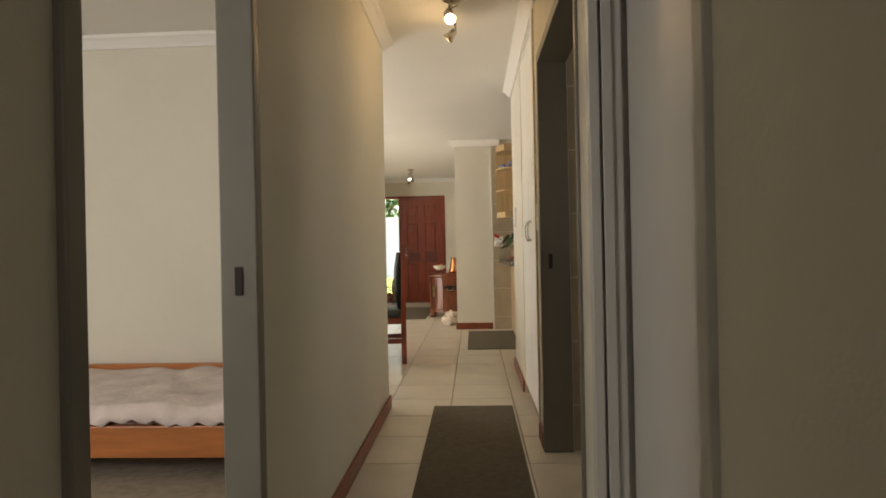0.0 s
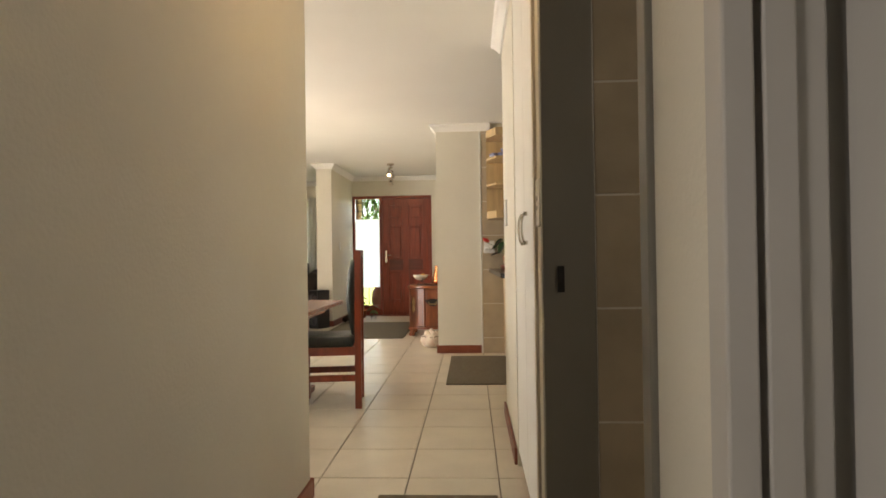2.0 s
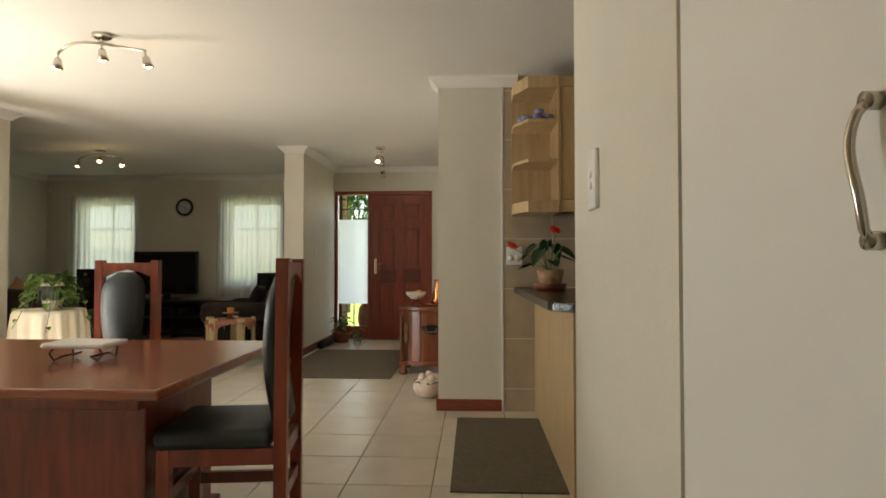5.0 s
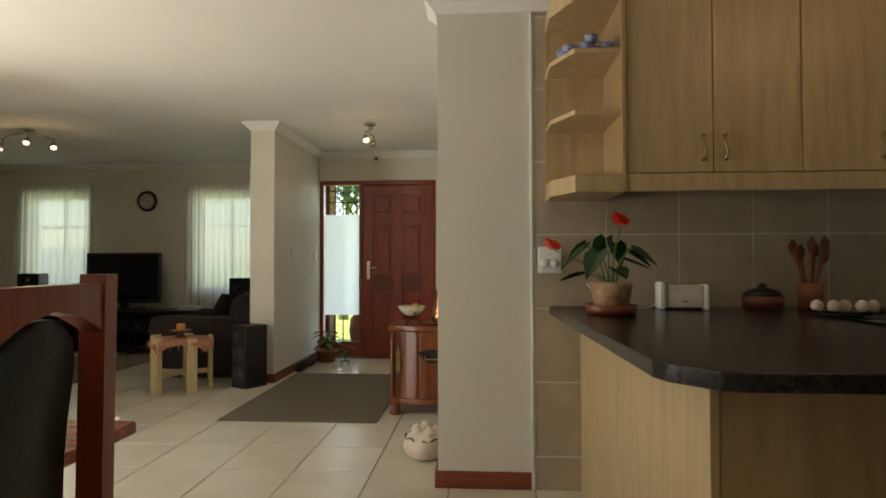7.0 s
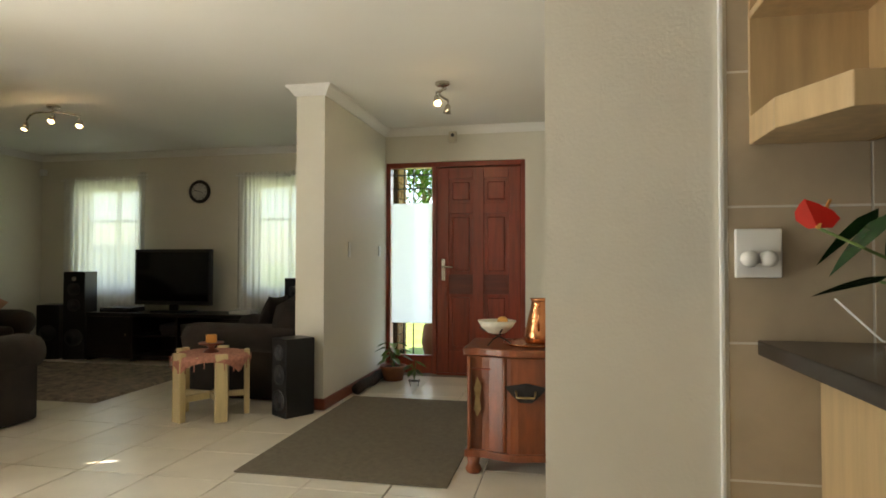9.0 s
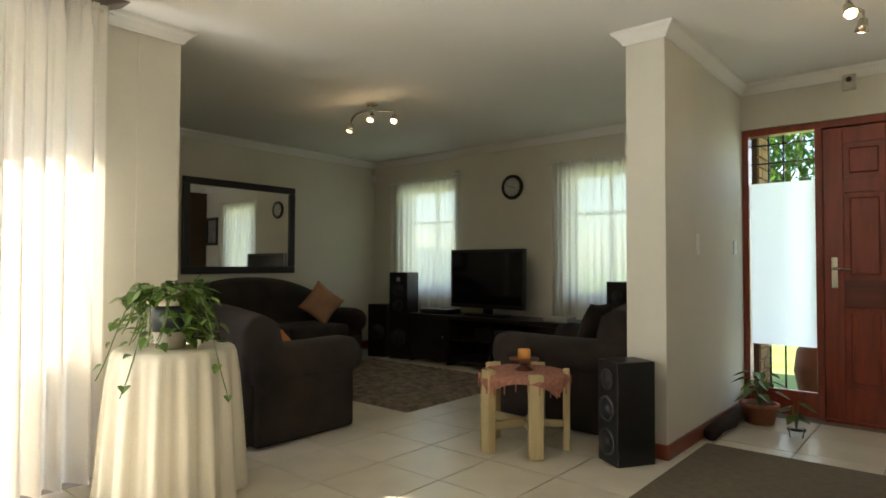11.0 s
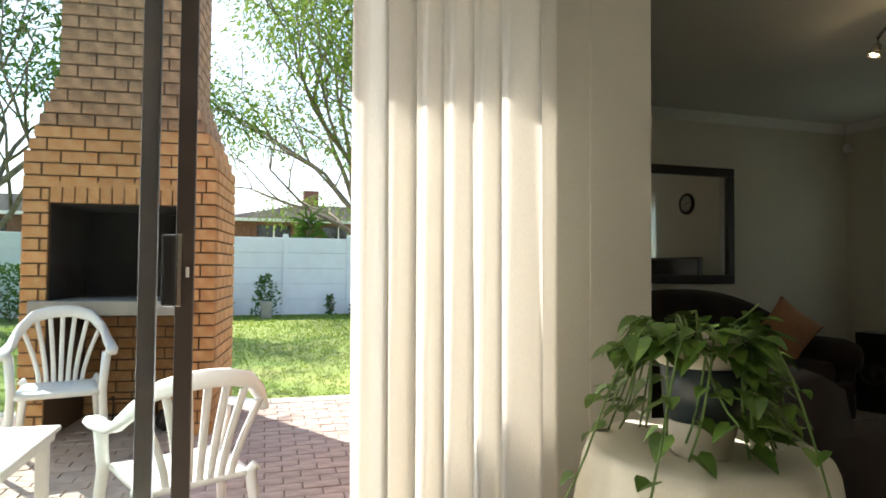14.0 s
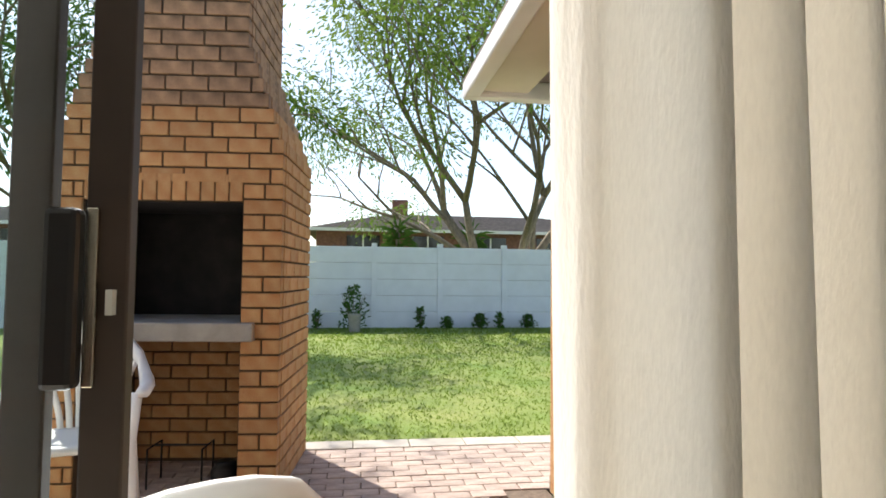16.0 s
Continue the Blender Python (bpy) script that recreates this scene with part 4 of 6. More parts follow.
ceiling_lamp(2.3, 6.9, bar(2.3, 6.9, 0.27, 0), [(-0.2, 0.9, -0.8), (0, 0.9, -0.9), (0.2, 0.9, -0.8)], "brushed metal ceiling lamp with lit spots in the kitchen", 0.14)


# ---- entry ----
def chest():
    t = thing("chest", "carved orange-brown wooden chest with brass plates", "chest")
    x0, x1, y0, y1 = 0.12, 0.74, 9.63, 10.06

    def serp(pad):
        pts = [(x1 + pad, y1), (x0 - pad, y1), (x0 - pad, y0 - pad)]
        for i in range(1, 16):
            f = i / 16
            pts.append((x0 - pad + (x1 - x0 + 2 * pad) * f, y0 - pad - 0.035 * math.sin(math.pi * f) ** 2 + 0.012 * math.sin(4 * math.pi * f)))
        return pts + [(x1 + pad, y0 - pad)]
    part("body", prism(bmesh.new(), serp(0.0), 0.10, 0.615), M["orange"], t, bevel=0.004)
    part("lid", prism(bmesh.new(), serp(0.022), 0.62, 0.66), M["orange"], t, bevel=0.008)
    part("plinth", prism(bmesh.new(), serp(0.015), 0.085, 0.125), M["orange"], t, bevel=0.006)
    for x in (x0 + 0.03, x1 - 0.04):
        for y in (y0 + 0.02, y1 - 0.05):
            part("foot", lathe(bmesh.new(), [(0.035, 0), (0.045, 0.02), (0.03, 0.05), (0.04, 0.088)], 14, (x, y, 0)), M["orange"], t, "carved claw foot", smooth=True)
    for x in (x0 + 0.012, x0 + 0.20, x1 - 0.20, x1 - 0.03):
        part("moulding", tube(bmesh.new(), [(x, y0 - 0.012 - 0.03 * math.sin(math.pi * (x - x0) / (x1 - x0)) ** 2, z) for z in (0.13, 0.25, 0.4, 0.52, 0.61)], 0.012), M["orange"], t, smooth=True)
    part("drawer_line", one_box(x0 + 0.02, x1 - 0.02, y0 - 0.006, y0 + 0.002, 0.545, 0.553), M["mahog"], t)
    part("corner_plate", prism(bmesh.new(), [(0, -0.10), (0.02, -0.06), (0.012, 0), (0.022, 0.06), (0, 0.11), (-0.018, 0.05), (-0.01, 0), (-0.018, -0.06)], 0, 0.004, m=pose(x0 + 0.055, y0 - 0.012, 0.40, 90)), M["brass"], t, "pierced brass corner plate")
    p = part("handle_plate", prism(bmesh.new(), [(-0.11, 0.03), (-0.07, -0.015), (-0.03, -0.05), (0.03, -0.05), (0.07, -0.015), (0.11, 0.03), (0.05, 0.04), (0, 0.05), (-0.05, 0.04)], 0, 0.005, m=pose((x0 + x1) / 2, y0 - 0.040, 0.44, 90)), M["iron"], t, "dark brass handle plate")
    part("bail", tube(bmesh.new(), [((x0 + x1) / 2 - 0.05, y0 - 0.05, 0.45), ((x0 + x1) / 2 - 0.045, y0 - 0.065, 0.42), ((x0 + x1) / 2 + 0.045, y0 - 0.065, 0.42), ((x0 + x1) / 2 + 0.05, y0 - 0.05, 0.45)], 0.006), M["brass"], p, smooth=True)


chest()
t = thing("copper_jug", "tall hammered copper jug on the chest", "jug", at=pose(0.49, 9.80, 0.675))
part("body", lathe(bmesh.new(), [(0.075, 0), (0.082, 0.01), (0.078, 0.06), (0.045, 0.20), (0.043, 0.225), (0.052, 0.24), (0.048, 0.24), (0.036, 0.20)], 28), M["copper"], t, smooth=True)
part("handle", tube(bmesh.new(), [(0.0, -0.045, 0.2), (0.0, -0.085, 0.19), (0.0, -0.095, 0.13), (0.0, -0.075, 0.07)], 0.006), M["copper"], t, smooth=True)
t = thing("copper_tray", "round copper tray lying on the chest", "tray", at=pose(0.46, 9.80, 0.66))
part("plate", lathe(bmesh.new(), [(0.10, 0), (0.15, 0.003), (0.17, 0.014), (0.168, 0.016), (0.14, 0.008)], 32), M["copper"], t, smooth=True)
t = thing("fruit_bowl", "pale bowl on a scrolled black iron stand on the chest", "bowl", at=pose(0.265, 9.74, 0.66))
part("bowl", lathe(bmesh.new(), [(0.03, 0.065), (0.05, 0.07), (0.085, 0.10), (0.105, 0.135), (0.10, 0.136), (0.07, 0.095)], 28), M["paleceramic"], t, smooth=True)
for k in range(3):
    a = k * 2.094
    part("stand_leg", tube(bmesh.new(), [(0.085 * math.cos(a), 0.085 * math.sin(a), 0.004), (0.05 * math.cos(a), 0.05 * math.sin(a), 0.03), (0.01, 0, 0.05), (0.06 * math.cos(a + 3), 0.06 * math.sin(a + 3), 0.075), (0.10 * math.cos(a + 3), 0.10 * math.sin(a + 3), 0.095)], 0.004), M["iron"], t, smooth=True)
t = thing("fruit", "small orange fruit in the bowl", "fruit", at=pose(0.295, 9.74, 0.785))
part("skin", lathe(bmesh.new(), [(0.005, -0.02), (0.025, -0.008), (0.03, 0.01), (0.02, 0.028), (0.004, 0.032)], 16), M["candle"], t, smooth=True)
t = thing("garlic_pot", "round cream ceramic garlic pot on the floor", "pot", at=pose(0.47, 8.66, 0))
part("body", lathe(bmesh.new(), [(0.06, 0), (0.10, 0.02), (0.13, 0.07), (0.12, 0.12), (0.07, 0.16), (0.03, 0.18), (0.02, 0.21)], 24), M["garlic"], t, smooth=True)
for k in range(4):
    a = k * 1.55
    part("painted_stem", tube(bmesh.new(), [(0.115 * math.cos(a + 0.3 * q), 0.115 * math.sin(a + 0.3 * q), 0.125 + 0.012 * math.sin(2.1 * q + k)) for q in range(5)], 0.007, 6, 0.004), M["gilt"], t, "brown painted stem", smooth=True)
for k in range(5):
    a = k * 1.3
    part("bulb_knob", lathe(bmesh.new(), [(0.01, 0), (0.035, 0.015), (0.03, 0.04), (0.008, 0.06)], 14, (0.06 * math.cos(a), 0.06 * math.sin(a), 0.13)), M["garlic"], t, smooth=True)


def wall_mirror(name, label, cat, m, w, h, fw, fmat, inner):
    """A framed flat thing; it faces local -y."""
    t = thing(name, label, cat, at=m)
    for a, b, c, d in ((-w / 2, w / 2, -h / 2, -h / 2 + fw), (-w / 2, w / 2, h / 2 - fw, h / 2), (-w / 2, -w / 2 + fw, -h / 2 + fw, h / 2 - fw), (w / 2 - fw, w / 2, -h / 2 + fw, h / 2 - fw)):
        part("frame", one_box(a, b, -0.035, 0, c, d, bevel=0.008), fmat, t)
    part("inner_panel", one_box(-w / 2 + fw, w / 2 - fw, -0.012, -0.002, -h / 2 + fw, h / 2 - fw), inner, t)
    return t


wall_mirror("gilt_mirror", "old mirror in a carved brown gilt frame", "mirror", pose(0.76, 10.52, 1.6, 0, 0, -90), 0.66, 0.95, 0.09, M["gilt"], M["mirror"])
wall_mirror("lounge_mirror", "large mirror in a wide black-brown frame", "mirror", pose(-5.90, 10.965, 1.488, 0, 0, 90), 1.36, 1.0, 0.075, M["blackwood"], M["mirror"])
wall_mirror("framed_picture", "small landscape print in a black frame", "picture", pose(-1.63, 12.95, 1.68, 0, 0, 0), 0.40, 0.50, 0.05, M["black"], M["picture"])


def potted(name, label, x, y, r, h, mat, n, reach, seed):
    t = thing(name, label, "plant", at=pose(x, y, 0))
    part("pot", lathe(bmesh.new(), [(r * 0.7, 0), (r * 0.75, 0.005), (r * 0.95, h * 0.8), (r * 1.05, h * 0.82), (r * 1.05, h), (r * 0.9, h), (r * 0.85, h * 0.85)], 24), mat, t, smooth=True)
    part("soil", lathe(bmesh.new(), [(r * 0.88, h * 0.86), (r * 0.5, h * 0.9)], 18), M["soil"], t)
    rnd = random.Random(seed)
    for k in range(n):
        a = rnd.uniform(0, 6.28)
        rr, z = rnd.uniform(0.02, reach), h + rnd.uniform(0.03, 0.22)
        bm = tube(bmesh.new(), [(0, 0, h * 0.85), (rr * 0.5 * math.cos(a), rr * 0.5 * math.sin(a), z + 0.02), (rr * math.cos(a), rr * math.sin(a), z)], 0.003, 5)
        part("stem", bm, M["stem"], t)
        bm = bmesh.new()
        leaf(bm, (rr * math.cos(a), rr * math.sin(a), z), ((rr + 0.09) * math.cos(a), (rr + 0.09) * math.sin(a), z - 0.04), 0.07)
        part("leaf", bm, M["pothos"], t)


potted("pot_plant", "leafy green plant in a terracotta pot by the front door", -0.97, 11.98, 0.12, 0.14, M["terra"], 16, 0.12, 3)
potted("small_plant", "small green plant in a glass vase on the floor", -0.70, 11.72, 0.05, 0.06, M["glass"], 7, 0.06, 8)
t = thing("draught_stopper", "long black fabric draught stopper along the skirting", "draught stopper")
part("roll", tube(bmesh.new(), [(-1.09, 11.30, 0.045), (-1.10, 11.5, 0.05), (-1.08, 11.7, 0.045), (-1.10, 11.9, 0.05), (-1.09, 12.2, 0.05)], 0.045, 12), M["sofa"], t, smooth=True)


# ---- lounge ----
def blob(bm, x0, x1, y0, y1, z0, z1, r, puff=0.0):
    """A rounded upholstery block."""
    n0 = len(bm.verts)
    box(bm, x0, x1, y0, y1, z0, z1)
    bm.verts.ensure_lookup_table()
    vs = bm.verts[n0:]
    es = list({e for v in vs for e in v.link_edges})
    bmesh.ops.bevel(bm, geom=es, offset=r, segments=5, affect="EDGES", profile=0.5)
    return bm


def sofa(name, label, at, width, depth, back_h, arch=0.0):
    """Back along local y = 0, seat towards +y, width along x."""
    t = thing(name, label, "sofa", "lounge suite", at=at)
    w = width / 2
    part("base", blob(bmesh.new(), -w + 0.04, w - 0.04, 0.04, depth - 0.03, 0.02, 0.30, 0.03), M["sofa"], t, smooth=True)
    for s in (-1, 1):
        bm = bmesh.new()
        blob(bm, min(s * w, s * (w - 0.20)), max(s * w, s * (w - 0.20)), 0.06, depth - 0.06, 0.012, 0.47, 0.025)
        lathe(bm, [(0.06, 0), (0.118, 0.02), (0.135, 0.09), (0.13, depth * 0.5), (0.135, depth - 0.12), (0.115, depth - 0.03), (0.05, depth)], 22, m=pose(s * (w - 0.105), 0.02, 0.475, -90))
        part("arm", bm, M["sofa"], t, "rolled padded arm", smooth=True)
    bm = bmesh.new()
    n, rows = 26, []
    for i in range(n + 1):
        f = i / n
        x = -w + 0.03 + (width - 0.06) * f
        top = back_h - arch * abs(2 * f - 1) ** 2.2
        rows.append([bm.verts.new((x, y, z)) for y, z in ((0.02, 0.03), (0.0, top * 0.5), (0.0, top - 0.10), (0.05, top - 0.02), (0.13, top), (0.22, top - 0.05), (0.25, top - 0.16), (0.26, 0.45), (0.26, 0.2))])
    for a, b in zip(rows, rows[1:]):
        for k in range(8):
            bm.faces.new((a[k], a[k + 1], b[k + 1], b[k]))
        bm.faces.new((a[8], a[0], b[0], b[8]))
    bm.faces.new(rows[0])
    bm.faces.new(rows[-1][::-1])
    part("backrest", bm, M["sofa"], t, smooth=True)
    seats = 2 if width > 1.3 else 1
    sw = (width - 0.42) / seats
    for k in range(seats):
        a = -w + 0.21 + sw * k
        part("seat_cushion", blob(bmesh.new(), a + 0.005, a + sw - 0.005, 0.25, depth - 0.02, 0.29, 0.45, 0.055), M["sofa"], t, smooth=True)
    return t


sofa("sofa", "dark brown corduroy two-seat sofa with rolled arms", pose(-3.89, 9.27, 0), 1.77, 0.86, 0.84, 0.06)
sofa("sofa", "dark brown corduroy sofa with an arched back below the mirror", pose(-5.84, 10.95, 0, 0, 0, -90), 1.95, 0.92, 0.95, 0.22)
sofa("sofa", "dark brown corduroy armchair with its back to the entry wall", pose(-1.42, 11.44, 0, 0, 0, 90), 1.08, 1.05, 0.86, 0.05)


def cushion(at, size, mat, label):
    t = thing("cushion", label, "cushion", at=at)
    bm = bmesh.new()
    n = 12
    for s in (-1, 1):
        g = [[bm.verts.new(((i / n - 0.5) * size * (1 - 0.10 * math.sin(math.pi * j / n)), s * 0.085 * (math.sin(math.pi * i / n) * math.sin(math.pi * j / n)) ** 0.55, (j / n - 0.5) * size * (1 - 0.10 * math.sin(math.pi * i / n)))) for j in range(n + 1)] for i in range(n + 1)]
        for i in range(n):
            for j in range(n):
                bm.faces.new((g[i][j], g[i + 1][j], g[i + 1][j + 1], g[i][j + 1]))
    bmesh.ops.remove_doubles(bm, verts=bm.verts, dist=0.0005)
    part("cover", bm, mat, t, smooth=True)


cushion(pose(-5.20, 11.52, 0.66, -12, 38, 58), 0.37, M["peach"], "peach square cushion propped on the sofa")
cushion(pose(-2.02, 11.6, 0.62, 20, 0, 90), 0.40, M["sofa"], "dark brown cushion propped on the armchair")
t = thing("throw", "crumpled orange throw lying on the sofa seat", "throw")
bm = bmesh.new()
g = [[bm.verts.new((-3.98 + 0.55 * i / 24, 9.60 + 0.42 * j / 18, 0.475 + 0.22 * math.sin(math.pi * i / 24) * math.sin(math.pi * j / 18) + 0.03 * noise.noise((i * 0.45, j * 0.45, 2)))) for j in range(19)] for i in range(25)]
for i in range(24):
    for j in range(18):
        bm.faces.new((g[i][j], g[i + 1][j], g[i + 1][j + 1], g[i][j + 1]))
part("fabric", bm, M["throw"], t, smooth=True).modifiers.new("thick", "SOLIDIFY").thickness = 0.012


def rug():
    t = thing("rug", "shaggy taupe rug on the lounge tiles", "rug")
    bm = bmesh.new()
    nx, ny = 70, 56
    g = [[bm.verts.new((-5.0 + 2.0 * i / nx, 10.58 + 1.55 * j / ny, (0.022 + 0.012 * noise.noise((i * 0.9, j * 0.9, 0)) + random.uniform(-.004, .004)) if 0 < i < nx and 0 < j < ny else 0.0)) for j in range(ny + 1)] for i in range(nx + 1)]
    for i in range(nx):
        for j in range(ny):
            bm.faces.new((g[i][j], g[i + 1][j], g[i + 1][j + 1], g[i][j + 1]))
    part("shag", bm, M["rug"], t, smooth=True)


rug()


def tv_corner():
    t = thing("tv_stand", "long low black-brown television stand with open bays", "tv stand")
    x0, x1, y0, y1 = -4.72, -2.42, 12.38, 12.86
    part("top", one_box(x0, x1, y0, y1, 0.50, 0.54, bevel=0.004), M["blackwood"], t)
    part("bottom", one_box(x0 + 0.02, x1 - 0.02, y0 + 0.02, y1, 0.03, 0.07), M["blackwood"], t)
    part("back", one_box(x0 + 0.02, x1 - 0.02, y1 - 0.02, y1, 0.07, 0.50), M["blackwood"], t)
    for k in range(5):
        x = x0 + 0.01 + (x1 - x0 - 0.05) * k / 4
        part("upright", one_box(x, x + 0.03, y0 + 0.01, y1 - 0.02, 0.0, 0.50, bevel=0.002), M["blackwood"], t)
    for k in (0, 3):
        x = x0 + 0.045 + (x1 - x0 - 0.05) * k / 4
        d = part("door", one_box(x, x + 0.535, y0, y0 + 0.02, 0.07, 0.495, bevel=0.003), M["blackwood"], t)
        part("knob", lathe(bmesh.new(), [(0.01, 0), (0.014, 0.012), (0.008, 0.018)], 12, m=pose(x + 0.48, y0, 0.3, 90)), M["chrome"], d)
    part("shelf", one_box(-4.14, -3.02, y0 + 0.03, y1 - 0.02, 0.27, 0.29), M["blackwood"], t)
    t = thing("television", "large black flat-screen television on the stand", "television")
    part("casing", one_box(-4.28, -3.30, 12.62, 12.67, 0.62, 1.26, bevel=0.008), M["black"], t)
    part("screen", one_box(-4.245, -3.335, 12.614, 12.6195, 0.665, 1.225), M["screen"], t)
    part("neck", one_box(-3.84, -3.74, 12.64, 12.68, 0.555, 0.65), M["black"], t)
    part("foot", one_box(-4.02, -3.56, 12.54, 12.76, 0.54, 0.556, bevel=0.005), M["black"], t)
    t = thing("disc_player", "slim black disc player on the television stand", "media player")
    part("case", one_box(-4.60, -4.20, 12.45, 12.70, 0.542, 0.592, bevel=0.004), M["black"], t)
    part("front_strip", one_box(-4.58, -4.22, 12.446, 12.449, 0.56, 0.575), M["cone"], t)
    t = thing("set_top_box", "small silver box on the television stand", "media player")
    part("case", one_box(-2.98, -2.72, 12.46, 12.64, 0.542, 0.585, bevel=0.004), M["clockface"], t)
    t = thing("amplifier", "black amplifier in the open bay of the stand", "amplifier")
    part("case", one_box(-3.80, -3.36, 12.44, 12.75, 0.292, 0.42, bevel=0.004), M["black"], t)
    part("dial", lathe(bmesh.new(), [(0.03, 0), (0.028, 0.02)], 18, m=pose(-3.46, 12.44, 0.355, 90)), M["chrome"], t)


tv_corner()


def loudspeaker(label, at, w, d, h, cones):
    """A box speaker; it faces local -y."""
    t = thing("loudspeaker", label, "loudspeaker", "loudspeakers", at=at)
    part("cabinet", one_box(-w / 2, w / 2, -d / 2, d / 2, 0.0, h, bevel=0.006), M["black"], t)
    for z, r in cones:
        m = pose(0, -d / 2, z, 90)
        c = part("ring", lathe(bmesh.new(), [(r, -0.002), (r, 0.008), (r * 0.86, 0.012), (r * 0.82, 0.006)], 24, m=m), M["cone"], t, smooth=True)
        part("driver", lathe(bmesh.new(), [(r * 0.82, 0.0065), (r * 0.4, -0.006), (r * 0.36, 0.004), (r * 0.15, 0.012)], 24, m=m), M["clockface"] if r < 0.05 else M["cone"], c, smooth=True)


loudspeaker("tall black floor speaker at the wall end", pose(-1.325, 10.585, 0, 0, 0, -32), 0.19, 0.24, 0.56, [(0.12, 0.075), (0.30, 0.07), (0.46, 0.055)])
loudspeaker("tall black floor speaker beside the television stand", pose(-4.90, 12.50, 0, 0, 0, 15), 0.24, 0.28, 1.0, [(0.25, 0.10), (0.62, 0.07), (0.80, 0.07), (0.92, 0.03)])
loudspeaker("low black subwoofer in the lounge corner", pose(-5.22, 12.46, 0, 0, 0, 20), 0.24, 0.3, 0.62, [(0.30, 0.09)])
loudspeaker("tall black floor speaker before the lounge curtain", pose(-2.20, 12.62, 0, 0, 0, -15), 0.24, 0.28, 0.94, [(0.25, 0.09), (0.60, 0.07), (0.80, 0.06)])


def side_table():
    t = thing("side_table", "small pale wooden six-sided side table", "side table", at=pose(-1.90, 10.44, 0, 0, 0, 12))
    for k in range(5):
        a = radians(18 + 72 * k)
        bm = bmesh.new()
        box(bm, 0.228, 0.268, -0.042, 0.042, 0.0, 0.47, bevel=0.006, m=Matrix.Rotation(a, 4, "Z"))
        part("leg", bm, M["cream_wood"], t)
        bm = bmesh.new()
        box(bm, 0.02, 0.228, -0.014, 0.014, 0.13, 0.17, bevel=0.003, m=Matrix.Rotation(a, 4, "Z"))
        part("stretcher", bm, M["cream_wood"], t)
    part("top", prism(bmesh.new(), [(0.248 * math.cos(radians(18 + 72 * k + 36 * e)), 0.248 * math.sin(radians(18 + 72 * k + 36 * e))) for k in range(5) for e in (0, 1)], 0.425, 0.45), M["cream_wood"], t, bevel=0.004)
    c = thing("lace_cloth", "pink lace cloth with a fringe over the side table", "tablecloth", at=pose(-1.90, 10.44, 0.452, 0, 0, 30))
    bm = bmesh.new()
    n = 16
    g = [[None] * (n + 1) for _ in range(n + 1)]
    for i in range(n + 1):
        for j in range(n + 1):
            x, y = (i / n - 0.5) * 0.58, (j / n - 0.5) * 0.58
            over = max(0, math.hypot(x, y) - 0.245)
            k = min(1, 0.272 / max(1e-6, math.hypot(x, y)))
            g[i][j] = bm.verts.new((x * (k if over else 1), y * (k if over else 1), 0.004 - over * 0.75 + 0.003 * noise.noise((i, j, 0))))
    for i in range(n):
        for j in range(n):
            bm.faces.new((g[i][j], g[i + 1][j], g[i + 1][j + 1], g[i][j + 1]))
    part("lace", bm, M["pinkcloth"], c, smooth=True)
    for k in range(26):
        a = k * 2 * math.pi / 26
        r = 0.276
        z = -0.03 - 0.05 * abs(math.sin(2 * a))
        part("tassel", tube(bmesh.new(), [(r * math.cos(a), r * math.sin(a), z + 0.02), (r * math.cos(a), r * math.sin(a), z - 0.03)], 0.004, 5), M["pinkcloth"], c)
    d = thing("candle_dish", "dark red footed dish on the side table", "dish", at=pose(-1.90, 10.44, 0.457))
    part("dish", lathe(bmesh.new(), [(0.055, 0), (0.05, 0.01), (0.02, 0.03), (0.03, 0.045), (0.085, 0.06), (0.09, 0.07), (0.08, 0.068)], 24), M["redglass"], d, smooth=True)
    d = thing("candle", "short amber candle in the dish", "candle", at=pose(-1.90, 10.44, 0.525))
    part("wax", lathe(bmesh.new(), [(0.036, 0), (0.038, 0.004), (0.038, 0.055), (0.034, 0.058), (0.028, 0.052)], 20), M["candle"], d, smooth=True)


side_table()
t = thing("wall_clock", "round dark-framed wall clock with a silver face", "clock", at=pose(-3.66, 12.948, 1.955, 90))
part("rim", lathe(bmesh.new(), [(0.135, 0), (0.14, 0.01), (0.135, 0.03), (0.115, 0.038), (0.10, 0.02)], 36), M["blackwood"], t, smooth=True)
part("face", lathe(bmesh.new(), [(0.101, 0.0205), (0.101, 0.023)], 36), M["clockface"], t)
for k in range(12):
    a = k * math.pi / 6
    bm = bmesh.new()
    box(bm, 0.078, 0.095, -0.003, 0.003, 0.023, 0.025, m=Matrix.Rotation(a, 4, "Z"))
    part("hour_mark", bm, M["black"], t)
for a, l in ((-15, 0.05), (165, 0.07)):
    bm = bmesh.new()
    box(bm, 0, l, -0.003, 0.003, 0.0255, 0.0275, m=Matrix.Rotation(radians(a), 4, "Z"))
    part("hand_bar", bm, M["black"], t)


